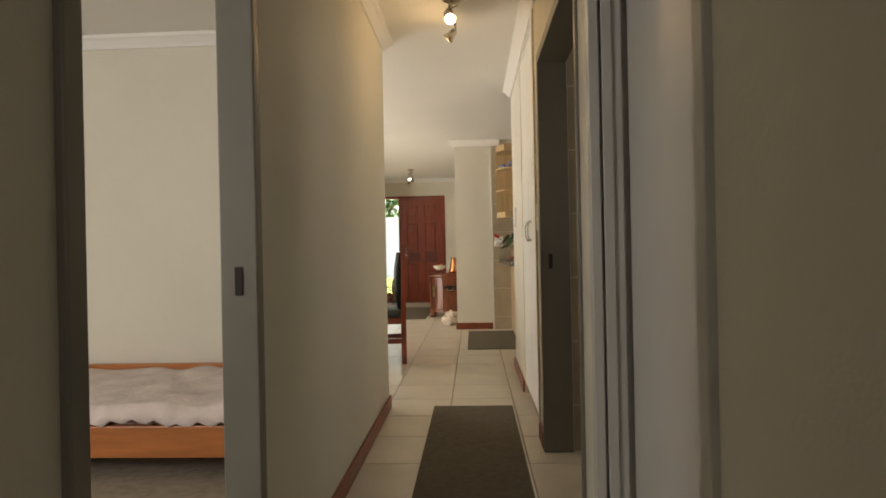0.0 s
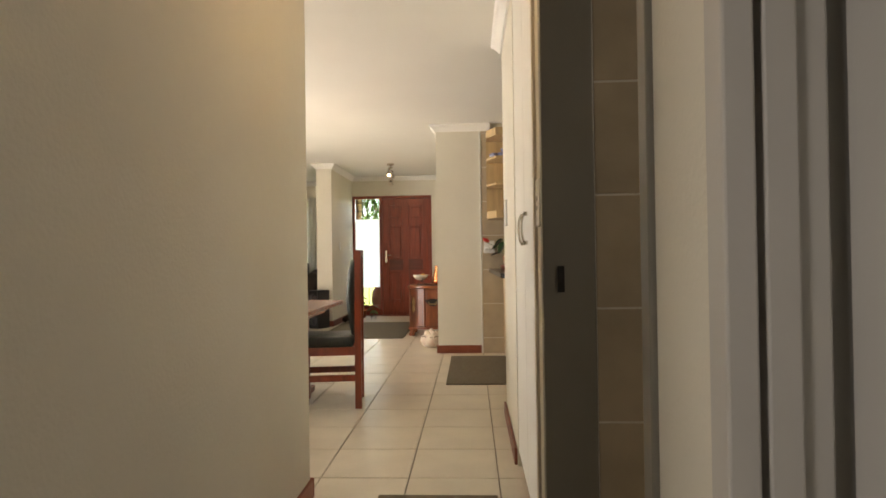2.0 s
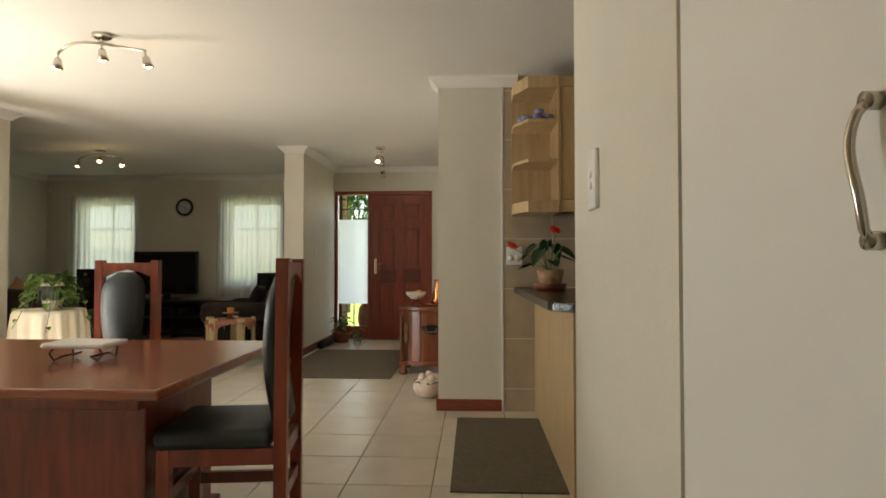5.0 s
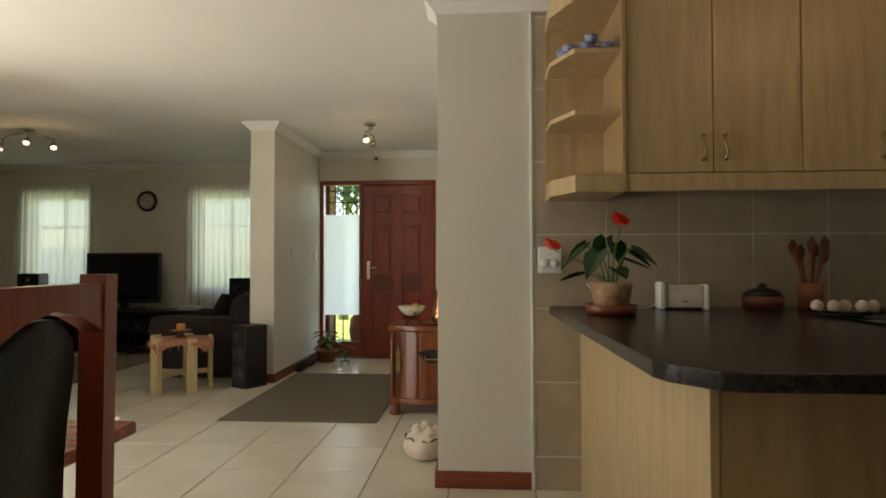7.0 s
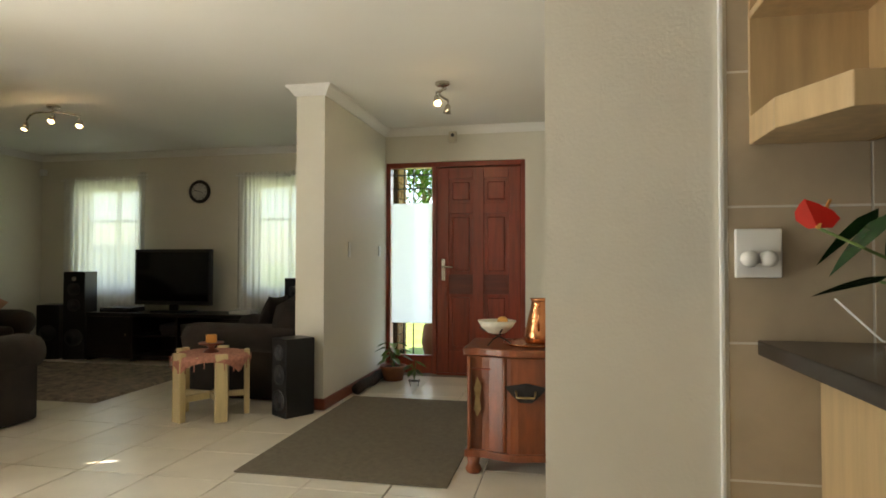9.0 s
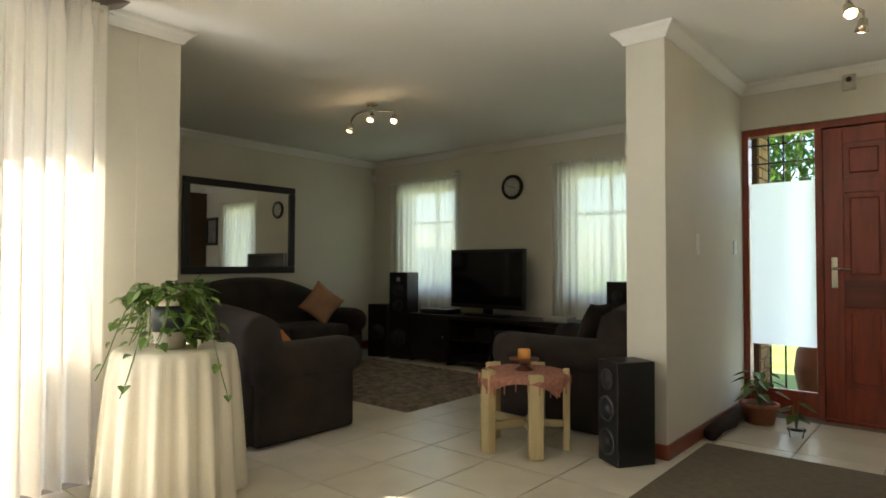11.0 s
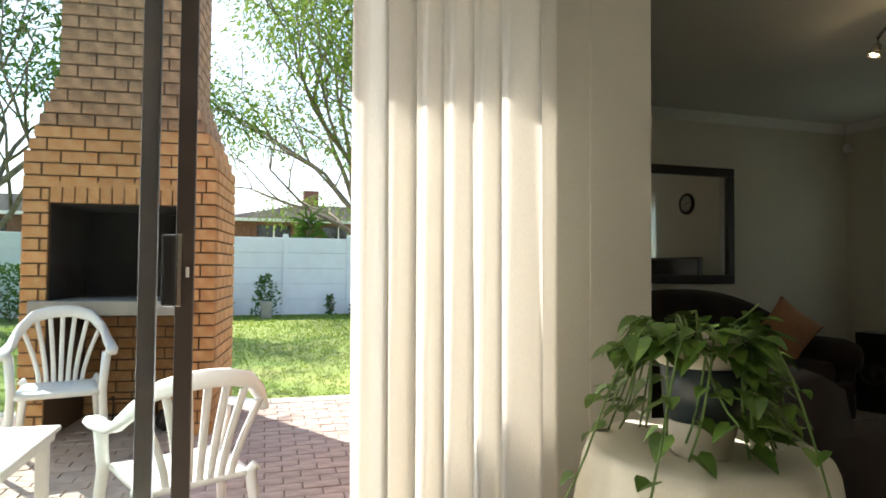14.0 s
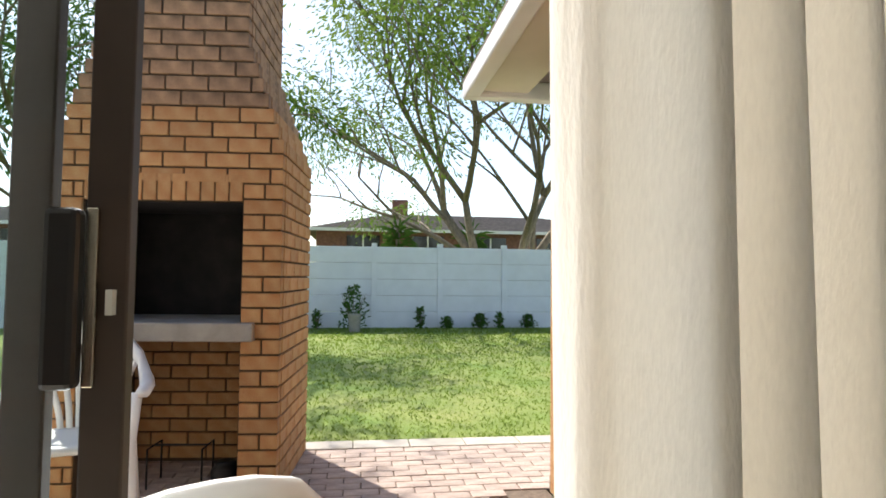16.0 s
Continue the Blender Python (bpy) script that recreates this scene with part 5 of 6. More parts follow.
# ---- curtains and windows ----
def curtain(name, label, p0, p1, z0, z1, folds, amp, mat, seed, head=0.05, gather=1.0):
    """Hanging cloth from p0 to p1 in plan, with uneven folds that loosen downward."""
    t = thing(name, label, "curtain")
    a, b = Vector((*p0, 0)), Vector((*p1, 0))
    d = b - a
    nrm = Vector((-d.y, d.x, 0)).normalized()
    rnd = random.Random(seed)
    nx, nz = folds * 12, 14
    ph = [rnd.uniform(-1.5, 1.5) for _ in range(folds + 2)]
    am = [rnd.uniform(0.45, 1.35) for _ in range(folds + 2)]
    bm = bmesh.new()
    g = []
    for i in range(nx + 1):
        f = i / nx
        s = f * folds
        k = int(s)
        mixf = s - k
        phase = ph[k] * (1 - mixf) + ph[k + 1] * mixf
        amp_l = am[k] * (1 - mixf) + am[k + 1] * mixf
        col = []
        for j in range(nz + 1):
            h = j / nz
            z = z0 + (z1 - z0) * h
            loose = 1.0 - 0.45 * h + 0.1 * math.sin(3 * h + k)
            wave = math.sin(2 * math.pi * s + phase + 0.5 * math.sin(2.5 * h + seed))
            wave = math.copysign(abs(wave) ** 0.8, wave)
            o = amp * amp_l * loose * wave + 0.25 * amp * math.sin(4 * math.pi * s + 1.3 + 2 * phase)
            if h > 0.96:
                o = amp * 0.5 * math.sin(2 * math.pi * s * 2)
            col.append(bm.verts.new(a + d * f + nrm * o + Vector((0, 0, z + (0.012 * math.sin(2 * math.pi * s * 2) if j == nz else 0)))))
        g.append(col)
    for i in range(nx):
        for j in range(nz):
            bm.faces.new((g[i][j], g[i + 1][j], g[i + 1][j + 1], g[i][j + 1]))
    part("cloth", bm, mat, t, smooth=True)
    rail = bmesh.new()
    o = nrm * 0.0
    tube(rail, [a + Vector((0, 0, z1 - 0.035)) - d.normalized() * 0.03, b + Vector((0, 0, z1 - 0.035)) + d.normalized() * 0.03], 0.008)
    part("rail", rail, M["plastic"], t)
    return t


curtain("drape", "floor-length cream lined curtain with deep folds beside the sliding door", (-3.11, 7.955), (-3.20, 8.56), 0.02, 2.40, 7, 0.066, M["drape"], 5)
curtain("sheer_curtain", "white sheer curtain hanging over the lounge window", (-5.52, 12.88), (-4.36, 12.88), 0.30, 2.16, 12, 0.022, M["sheer"], 2)
curtain("sheer_curtain", "white sheer curtain hanging over the lounge window near the entry", (-3.12, 12.88), (-1.95, 12.88), 0.30, 2.16, 12, 0.022, M["sheer"], 9)
curtain("sheer_tie", "narrow gathered edge of white sheer curtain", (-4.42, 12.86), (-4.34, 12.86), 0.6, 2.20, 2, 0.02, M["sheer"], 4)


def window(name, x0, x1, y, z0, z1):
    t = thing(name, "white painted window with small panes behind the sheer curtain", "window", kind="structure")
    for a, b, c, d in ((x0, x1, z0, z0 + 0.05), (x0, x1, z1 - 0.05, z1), (x0, x0 + 0.05, z0 + 0.05, z1 - 0.05), (x1 - 0.05, x1, z0 + 0.05, z1 - 0.05), ((x0 + x1) / 2 - 0.02, (x0 + x1) / 2 + 0.02, z0 + 0.05, z1 - 0.05)):
        part("window_frame", one_box(a, b, y, y + 0.05, c, d, bevel=0.003), M["white"], t)
    z = z0 + (z1 - z0) * 0.66
    part("glazing_bar", one_box(x0 + 0.05, (x0 + x1) / 2 - 0.02, y + 0.01, y + 0.04, z, z + 0.03), M["white"], t)
    part("glazing_bar", one_box((x0 + x1) / 2 + 0.02, x1 - 0.05, y + 0.01, y + 0.04, z, z + 0.03), M["white"], t)
    p = part("pane", one_box(x0 + 0.05, x1 - 0.05, y + 0.024, y + 0.027, z0 + 0.05, z1 - 0.05), M["glass"], t)
    p.visible_shadow = False
    part("window_sill", one_box(x0, x1, 12.955, y, z0 - 0.012, z0, bevel=0.003), M["white"], t)


window("window_1", -5.35, -4.45, 13.08, 0.75, 2.05)
window("window_2", -3.0, -2.15, 13.08, 0.75, 2.05)


def sliding_door():
    t = thing("sliding_door", "bronze aluminium glass sliding door standing partly open", "sliding door", kind="structure")
    B = M["bronze"]
    part("head", one_box(-3.60, -3.43, 5.7, 8.50, 2.07, 2.12, bevel=0.003), B, t)
    part("threshold", one_box(-3.64, -3.43, 5.7, 8.50, -0.03, 0.012, bevel=0.003), B, t)
    for y in (5.70, 8.455):
        part("jamb", one_box(-3.60, -3.43, y, y + 0.045, 0.012, 2.07, bevel=0.003), B, t)
    for n, x0, x1, ya, yb in (("sliding_panel", -3.505, -3.478, 6.12, 7.532), ("fixed_panel", -3.545, -3.518, 5.745, 7.425)):
        p = part(n, one_box(x0, x1, yb - 0.05, yb, 0.015, 2.068, bevel=0.003), B, t)
        part("stile", one_box(x0, x1, ya, ya + 0.05, 0.015, 2.068, bevel=0.003), B, p)
        part("rail", one_box(x0, x1, ya + 0.05, yb - 0.05, 0.015, 0.075, bevel=0.003), B, p)
        part("rail", one_box(x0, x1, ya + 0.05, yb - 0.05, 2.01, 2.068, bevel=0.003), B, p)
        g = part("pane", one_box((x0 + x1) / 2 - 0.003, (x0 + x1) / 2 + 0.003, ya + 0.05, yb - 0.05, 0.075, 2.01), M["glass"], p)
        g.visible_shadow = False
    h = part("handle", one_box(-3.477, -3.447, 7.448, 7.486, 0.985, 1.195, bevel=0.008), M["black"], t, "black pull handle")
    part("lock_plate", one_box(-3.477, -3.468, 7.4865, 7.500, 0.985, 1.197, bevel=0.002), M["chrome"], h, "silver lock plate")
    part("latch", one_box(-3.477, -3.465, 7.512, 7.520, 1.07, 1.10), M["clockface"], h)


sliding_door()


# ---- round table with pothos ----
def plant_table():
    cx, cy = -2.75, 8.735
    t = thing("round_table", "small round wooden table under a cream cloth", "table", at=pose(cx, cy, 0))
    part("tabletop", lathe(bmesh.new(), [(0.235, 0.66), (0.238, 0.67), (0.235, 0.685)], 36), M["cream_wood"], t)
    for k in range(3):
        a = k * 2.094
        part("leg", tube(bmesh.new(), [(0.2 * math.cos(a), 0.2 * math.sin(a), 0.66), (0.24 * math.cos(a), 0.24 * math.sin(a), 0.0)], 0.02), M["cream_wood"], t)
    c = thing("tablecloth", "floor-length cream tablecloth falling in soft folds", "tablecloth", at=pose(cx - 0.02, cy, 0) @ Matrix.Diagonal((0.95, 0.95, 1, 1)))
    bm = bmesh.new()
    n = 168
    prof = [(0.0, 0.692, 0), (0.2, 0.692, 0), (0.268, 0.691, 0), (0.280, 0.684, 0.06), (0.288, 0.66, 0.2), (0.30, 0.55, 0.55), (0.313, 0.35, 0.85), (0.325, 0.15, 1.0), (0.335, 0.008, 1.05)]
    rings = []
    for r, z, k in prof[1:]:
        ring = []
        for i in range(n):
            a = 2 * math.pi * i / n
            w = math.sin(15 * a + 1.2 * math.sin(3 * a)) + 0.35 * math.sin(31 * a + 2 * math.sin(2 * a))
            rr = r + 0.021 * k * w
            ring.append(bm.verts.new((rr * math.cos(a), rr * math.sin(a), z)))
        rings.append(ring)
    bm.faces.new(rings[0])
    for a, b in zip(rings, rings[1:]):
        for i in range(n):
            bm.faces.new((a[i], a[(i + 1) % n], b[(i + 1) % n], b[i]))
    part("cloth", bm, M["cloth"], c, smooth=True)
    p = thing("pothos", "trailing pothos in a striped pot on the round table", "plant", at=pose(-2.71, 8.68, 0.693))
    part("pot", lathe(bmesh.new(), [(0.06, 0.0), (0.064, 0.01), (0.076, 0.07), (0.078, 0.08)], 28), M["paleceramic"], p, "pale pot foot", smooth=True)
    part("pot_band", lathe(bmesh.new(), [(0.078, 0.08), (0.086, 0.17), (0.088, 0.20)], 28), M["greenpot"], p, "dark ribbed pot middle", smooth=True)
    part("pot_rim", lathe(bmesh.new(), [(0.09, 0.20), (0.102, 0.21), (0.106, 0.262), (0.098, 0.264), (0.09, 0.22)], 28), M["paleceramic"], p, "pale pot rim", smooth=True)
    part("soil", lathe(bmesh.new(), [(0.095, 0.235), (0.06, 0.25)], 20), M["soil"], p)
    rnd = random.Random(11)
    for k in range(46):
        a = rnd.uniform(0, 2 * math.pi)
        far = rnd.uniform(0.10, 0.20)
        long_v = k < 7
        if long_v:
            a = -1.2 - 0.75 * k + rnd.uniform(-.3, .3)
            far = rnd.uniform(0.28, 0.33)
        ends = -rnd.uniform(0.0, 0.25) if not long_v else -rnd.uniform(0.10, 0.24)
        if not long_v:
            ends = max(ends + rnd.uniform(0.0, 0.4), 0.02)
        cs = Vector((math.cos(a), math.sin(a), 0))
        start = cs * 0.06 + Vector((0, 0, 0.24))
        top = cs * (0.10 + 0.25 * far) + Vector((0, 0, 0.27 + rnd.uniform(0.0, 0.09)))
        mid = cs * far * 0.85 + Vector((0, 0, max(0.05, (0.27 + ends) / 2) if not long_v else 0.04))
        end = cs * far + Vector((-cs.y, cs.x, 0)) * rnd.uniform(-.08, .08) + Vector((0, 0, ends))
        pts = []
        for q in range(10):
            f = q / 9
            pts.append(start * (1 - f) ** 3 + top * 3.4 * f * (1 - f) ** 2 + mid * 2.6 * f * f * (1 - f) + end * f ** 3)
        part("vine", tube(bmesh.new(), pts, 0.0028, 5), M["stem"], p)
        for q in range(6):
            f = (q + rnd.random()) / 6 * 8.999
            i = int(f)
            pos = pts[i].lerp(pts[i + 1], f - i)
            b = a + rnd.uniform(-1.3, 1.3)
            out = Vector((math.cos(b), math.sin(b), rnd.uniform(-0.9, 0.25)))
            ln = rnd.uniform(0.045, 0.085)
            bm = bmesh.new()
            leaf(bm, pos + out * 0.012, pos + out.normalized() * ln, ln * rnd.uniform(0.72, 0.9), 0.01)
            part("leaf", bm, M["pothos"], p)


plant_table()


# ---- outside ----
GZ = -0.08
structure("ground", one_box(-400, 400, -400, 400, GZ - 0.06, GZ - 0.045), M["lawn"], "mown green lawn with dry patches", "ground")


def grass():
    rnd = random.Random(21)
    verts, faces = [], []
    for k in range(42000):
        u = rnd.random() ** 1.6
        x, y = -7.25 - 10.0 * u, rnd.uniform(3.0, 15.0)
        if rnd.random() < 0.35 and noise.noise((x * 0.9, y * 0.9, 3)) > 0.25:
            continue
        a, h, w = rnd.uniform(0, 6.28), rnd.uniform(0.012, 0.032) * (1 + 0.6 * u), rnd.uniform(0.004, 0.008) * (1 + 2 * u)
        lx, ly = rnd.uniform(-.025, .025), rnd.uniform(-.025, .025)
        i = len(verts)
        verts += [(x - w * math.cos(a), y - w * math.sin(a), GZ - 0.045), (x + w * math.cos(a), y + w * math.sin(a), GZ - 0.045), (x + lx, y + ly, GZ - 0.045 + h)]
        faces.append((i, i + 1, i + 2))
    me = bpy.data.meshes.new("grass")
    me.from_pydata(verts, [], faces)
    me.materials.append(M["grass"])
    tagged(new("grass", me), "short green and straw-coloured lawn grass", "grass", kind="stuff")


grass()


def braai():
    """A brick barbecue with a stepped chimney; the front looks along local +x, the north side along +y."""
    at = pose(-6.10, 7.40, GZ, 0, 0, -5.0)
    t = thing("brick_barbecue", "yellow face-brick garden barbecue with a stepped chimney and a dark hearth", "barbecue", at=at)
    D, W = 0.92, 1.24
    o0, o1, h0, h1, s0 = 0.22, 1.07, 0.94, 1.60, 0.84
    steps = 7
    zc = 1.92
    CH = 0.085

    def inset(z):
        k = int((z - zc) / CH) + 1 if z > zc else 0
        return 0.205 * min(1.0, max(0, k) / steps)
    g = 0.012
    # core with the hearth and the wood store left open
    part("core", one_box(-D + g, -g, -o0, -g, 0, zc), M["mortar"], t)
    part("core", one_box(-D + g, -g, -W + g, -o1, 0, zc), M["mortar"], t)
    part("core", one_box(-D + g, -D + 0.24, -o1, -o0, 0, zc), M["mortar"], t)
    part("core", one_box(-D + 0.24, -g, -o1, -o0, h1, zc), M["mortar"], t)
    for k in range(steps):
        i = inset(zc + (k + 0.5) * CH)
        part("core", one_box(-D + g + i * 0.4, -g, -W + g + i, -g - i, zc + k * CH, zc + (k + 1) * CH), M["mortar"], t)
    i = inset(9)
    part("core", one_box(-D + g + i * 0.4, -g, -W + g + i, -g - i, zc + steps * CH, 4.2), M["mortar"], t)
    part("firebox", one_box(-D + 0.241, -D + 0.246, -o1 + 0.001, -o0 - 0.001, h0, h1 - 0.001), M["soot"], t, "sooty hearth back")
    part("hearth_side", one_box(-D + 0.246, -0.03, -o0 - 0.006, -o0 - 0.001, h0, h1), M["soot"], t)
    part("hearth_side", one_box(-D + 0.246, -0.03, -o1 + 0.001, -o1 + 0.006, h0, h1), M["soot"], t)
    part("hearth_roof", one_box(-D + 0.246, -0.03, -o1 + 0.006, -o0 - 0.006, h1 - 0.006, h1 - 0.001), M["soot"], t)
    part("slab", one_box(-D + 0.246, 0.05, -o1 - 0.10, -o0 + 0.08, s0, h0, bevel=0.01), M["concrete"], t, "pale grey concrete slab")
    meshes = {}

    def brick(x0, x1, y0, y1, z0, z1, mat):
        key = (round(x1 - x0, 3), round(y1 - y0, 3), round(z1 - z0, 3), mat.name)
        if key not in meshes:
            a, b, c = ((x1 - x0) / 2, (y1 - y0) / 2, (z1 - z0) / 2)
            meshes[key] = to_mesh("brick", one_box(-a, a, -b, b, -c, c, bevel=0.004), mat)
        ob = new("brick", meshes[key])
        ob.parent = t
        ob.location = ((x0 + x1) / 2, (y0 + y1) / 2, (z0 + z1) / 2)

    rnd = random.Random(5)
    L, J = 0.222, 0.011
    rows = int(4.2 / CH)
    for r in range(rows):
        z0, z1 = r * CH + J / 2, (r + 1) * CH - J / 2
        zm = (z0 + z1) / 2
        i = inset(zm)
        a, b = -W + i, -i
        mat = M["brickd"] if zm > zc + 2 * CH else M["brick"]
        spans = [(a, b)]
        if z0 < s0 + 0.02:
            spans = [(a, -o1), (-o0, b)]
        elif z0 < h1 - 0.03:
            spans = [(a, -o1), (-o0, b)]
        soldier = h1 - 0.03 <= z0 < h1 + 0.10
        if soldier:
            if z0 < h1 + 0.03:
                y = -o1
                while y < -o0 - 0.02:
                    y2 = min(y + 0.0775, -o0)
                    brick(-0.05, 0.0, y + 0.004, y2 - 0.004, h1 + 0.003, h1 + 0.15, M["brick"])
                    y = y2
            spans = [(a, -o1), (-o0, b)]
            if z0 >= h1 + 0.15:
                spans = [(a, b)]
        for s, e in spans:
            y = s
            first = (L + J) / 2 if r % 2 else (L + J)
            while y < e - 0.01:
                ln = first if y == s else (L + J)
                y2 = min(y + ln, e)
                if e - y2 < 0.05:
                    y2 = e
                dx = rnd.uniform(-.0015, .0015)
                brick(-0.06 + dx, 0.0 + dx, y + J / 2, y2 - J / 2, z0, z1, mat)
                y = y2
        # north side
        x = -0.062
        x_end = -D + i * 0.4
        first = (L + J) / 2 if r % 2 == 0 else (L + J)
        k = 0
        while x > x_end + 0.01:
            ln = (first - 0.06 if k == 0 else (L + J))
            x2 = max(x - ln, x_end)
            if x2 - x_end < 0.05:
                x2 = x_end
            brick(x2 + J / 2, x - J / 2 if k else x, -0.06 - i, 0.0 - i, z0, z1, mat if k % 3 else M["brick"] if zm < zc else mat)
            x = x2
            k += 1
    # brick back of the wood store
    for r in range(9):
        y = -o1 + 0.01
        k = 0
        while y < -o0 - 0.03:
            y2 = min(y + ((L + J) / 2 if (k == 0 and r % 2) else L + J), -o0 - 0.005)
            brick(-D + 0.235, -D + 0.26, y + J / 2, y2 - J / 2, r * CH + J / 2 + 0.02, (r + 1) * CH - J / 2 + 0.02, M["brick"])
            y = y2
            k += 1
    gr = thing("grill_stand", "dark iron grill stand in the wood store of the barbecue", "grill", at=at)
    for y in (-0.75, -0.45):
        part("leg", tube(bmesh.new(), [(-0.35, y, 0), (-0.35, y, 0.22), (-0.15, y, 0.22), (-0.15, y, 0)], 0.006), M["iron"], gr, smooth=True)
    part("bar", tube(bmesh.new(), [(-0.25, -0.75, 0.22), (-0.25, -0.45, 0.22)], 0.006), M["iron"], gr)
    k = thing("iron_pot", "small black iron pot in the wood store", "pot", at=at @ pose(-0.2, -0.33, 0))
    part("body", lathe(bmesh.new(), [(0.05, 0), (0.08, 0.03), (0.085, 0.09), (0.06, 0.13), (0.07, 0.14)], 20), M["iron"], k, smooth=True)


braai()


def precast_fence():
    t = thing("boundary_wall", "white painted precast concrete panel wall", "wall")
    X, P, H = -17.5, 1.62, 1.98
    for k in range(-14, 16):
        y = 9.85 + k * P
        part("post", one_box(X - 0.06, X + 0.07, y - 0.065, y + 0.065, GZ - 0.05, GZ + H + 0.03, bevel=0.008), M["fence"], t)
        for j in range(5):
            z = GZ - 0.05 + j * 0.395
            part("panel", one_box(X - 0.025, X + 0.025, y + 0.06, y + P - 0.06, z, z + 0.39, bevel=0.012), M["fence"], t)


precast_fence()


def limb(bm, p, d, length, r, depth, tips, rnd, spread):
    pts = [p]
    q, w = p.copy(), d.normalized()
    n = 4
    for i in range(n):
        w = (w + Vector((rnd.uniform(-1, 1), rnd.uniform(-1, 1), rnd.uniform(-0.4, 0.6))) * 0.16).normalized()
        q = q + w * length / n
        pts.append(q.copy())
    tube(bm, pts, r, 7 if depth < 2 else 5, r * 0.6)
    if depth >= 4:
        tips.append((pts[-1], w))
        tips.append((pts[2], w))
        return
    for k in range(3 if depth < 3 else 2):
        side = Vector((rnd.uniform(-1, 1), rnd.uniform(-1, 1), rnd.uniform(-0.35, 0.5)))
        limb(bm, pts[-1 if k < 2 else 2], (w + side * spread), length * rnd.uniform(0.62, 0.85), r * 0.6, depth + 1, tips, rnd, spread)


def tree(label, base, height, stems, seed, lmat, density, tuft, spread, fine=True, lean=(0, 0)):
    t = thing("tree", label, "tree", at=Matrix.Translation(base))
    rnd = random.Random(seed)
    tips = []
    bm = bmesh.new()
    for s in range(stems):
        a = 2 * math.pi * s / stems + 0.6
        d = Vector((0.35 * math.cos(a) + lean[0], 0.35 * math.sin(a) + lean[1], 1)) if stems > 1 else Vector((lean[0], lean[1], 1))
        limb(bm, Vector((0.12 * math.cos(a), 0.12 * math.sin(a), 0)) if stems > 1 else Vector((0, 0, 0)), d, height * 0.34, height * (0.014 if stems > 1 else 0.024), 0, tips, rnd, spread)
    part("trunk", bm, M["bark"], t, "pale forked trunk and limbs", smooth=True)
    verts, faces = [], []
    for p, w in tips:
        for k in range(density):
            o = Vector((rnd.gauss(0, 1), rnd.gauss(0, 1), rnd.gauss(-0.25, 0.8))) * tuft
            c = p + o
            if fine:
                # thin drooping sprays of narrow leaflets
                d = Vector((o.x, o.y, o.z - tuft * 0.5 + rnd.uniform(-.1, .1)))
                d = d.normalized() * rnd.uniform(0.10, 0.24)
                s = d.cross(Vector((rnd.uniform(-1, 1), rnd.uniform(-1, 1), rnd.uniform(-1, 1)))).normalized() * rnd.uniform(0.018, 0.034)
            else:
                d = Vector((rnd.uniform(-1, 1), rnd.uniform(-1, 1), rnd.uniform(-1, .4))).normalized() * rnd.uniform(0.08, 0.16)
                s = d.cross(Vector((rnd.uniform(-1, 1), rnd.uniform(-1, 1), rnd.uniform(-1, 1)))).normalized() * rnd.uniform(0.03, 0.06)
            i = len(verts)
            verts += [tuple(c), tuple(c + d * 0.5 + s), tuple(c + d), tuple(c + d * 0.5 - s)]
            faces.append((i, i + 1, i + 2, i + 3))
    me = bpy.data.meshes.new("crown")
    me.from_pydata(verts, [], faces)
    me.materials.append(lmat)
    new("crown", me).parent = t


tree("thorn tree with pale forked trunks and a feathery crown", (-19.2, 11.9, GZ - 0.05), 10.8, 4, 3, M["leaf"], 62, 0.40, 0.85, lean=(0.10, -0.12))
tree("dense green garden tree beside the wall", (-15.2, 2.3, GZ - 0.05), 8.0, 2, 8, M["leafd"], 60, 0.38, 0.85)
tree("leafy tree outside the front door", (-2.3, 18.5, GZ - 0.05), 5.0, 1, 5, M["leafd"], 40, 0.35, 0.8)


def shrub(label, x, y, r, h, seed, mat):
    t = thing("shrub", label, "shrub", "shrubs along the wall", at=pose(x, y, GZ - 0.045))
    rnd = random.Random(seed)
    bm = bmesh.new()
    for k in range(7):
        a = k * 0.9
        tube(bm, [(0, 0, 0), (0.4 * r * math.cos(a), 0.4 * r * math.sin(a), 0.5 * h), (0.7 * r * math.cos(a), 0.7 * r * math.sin(a), 0.85 * h)], 0.012, 5, 0.004)
    part("stems", bm, M["bark"], t)
    verts, faces = [], []
    for k in range(int(500 * r / 0.5)):
        a, rr, z = rnd.uniform(0, 6.28), r * math.sqrt(rnd.random()), rnd.uniform(0.05, 1) * h
        rr *= math.sqrt(max(0.05, 1 - (z / h) ** 2 * 0.85)) * (0.8 + 0.4 * noise.noise((a, z * 3, seed)))
        c = Vector((rr * math.cos(a), rr * math.sin(a), z))
        d = Vector((rnd.uniform(-1, 1), rnd.uniform(-1, 1), rnd.uniform(-.3, 1))).normalized() * rnd.uniform(0.06, 0.13)
        s = d.cross(Vector((rnd.uniform(-1, 1), rnd.uniform(-1, 1), rnd.uniform(-1, 1)))).normalized() * rnd.uniform(0.015, 0.035)
        i = len(verts)
        verts += [tuple(c), tuple(c + d * 0.5 + s), tuple(c + d), tuple(c + d * 0.5 - s)]
        faces.append((i, i + 1, i + 2, i + 3))
    me = bpy.data.meshes.new("foliage")
    me.from_pydata(verts, [], faces)
    me.materials.append(mat)
    new("foliage", me).parent = t


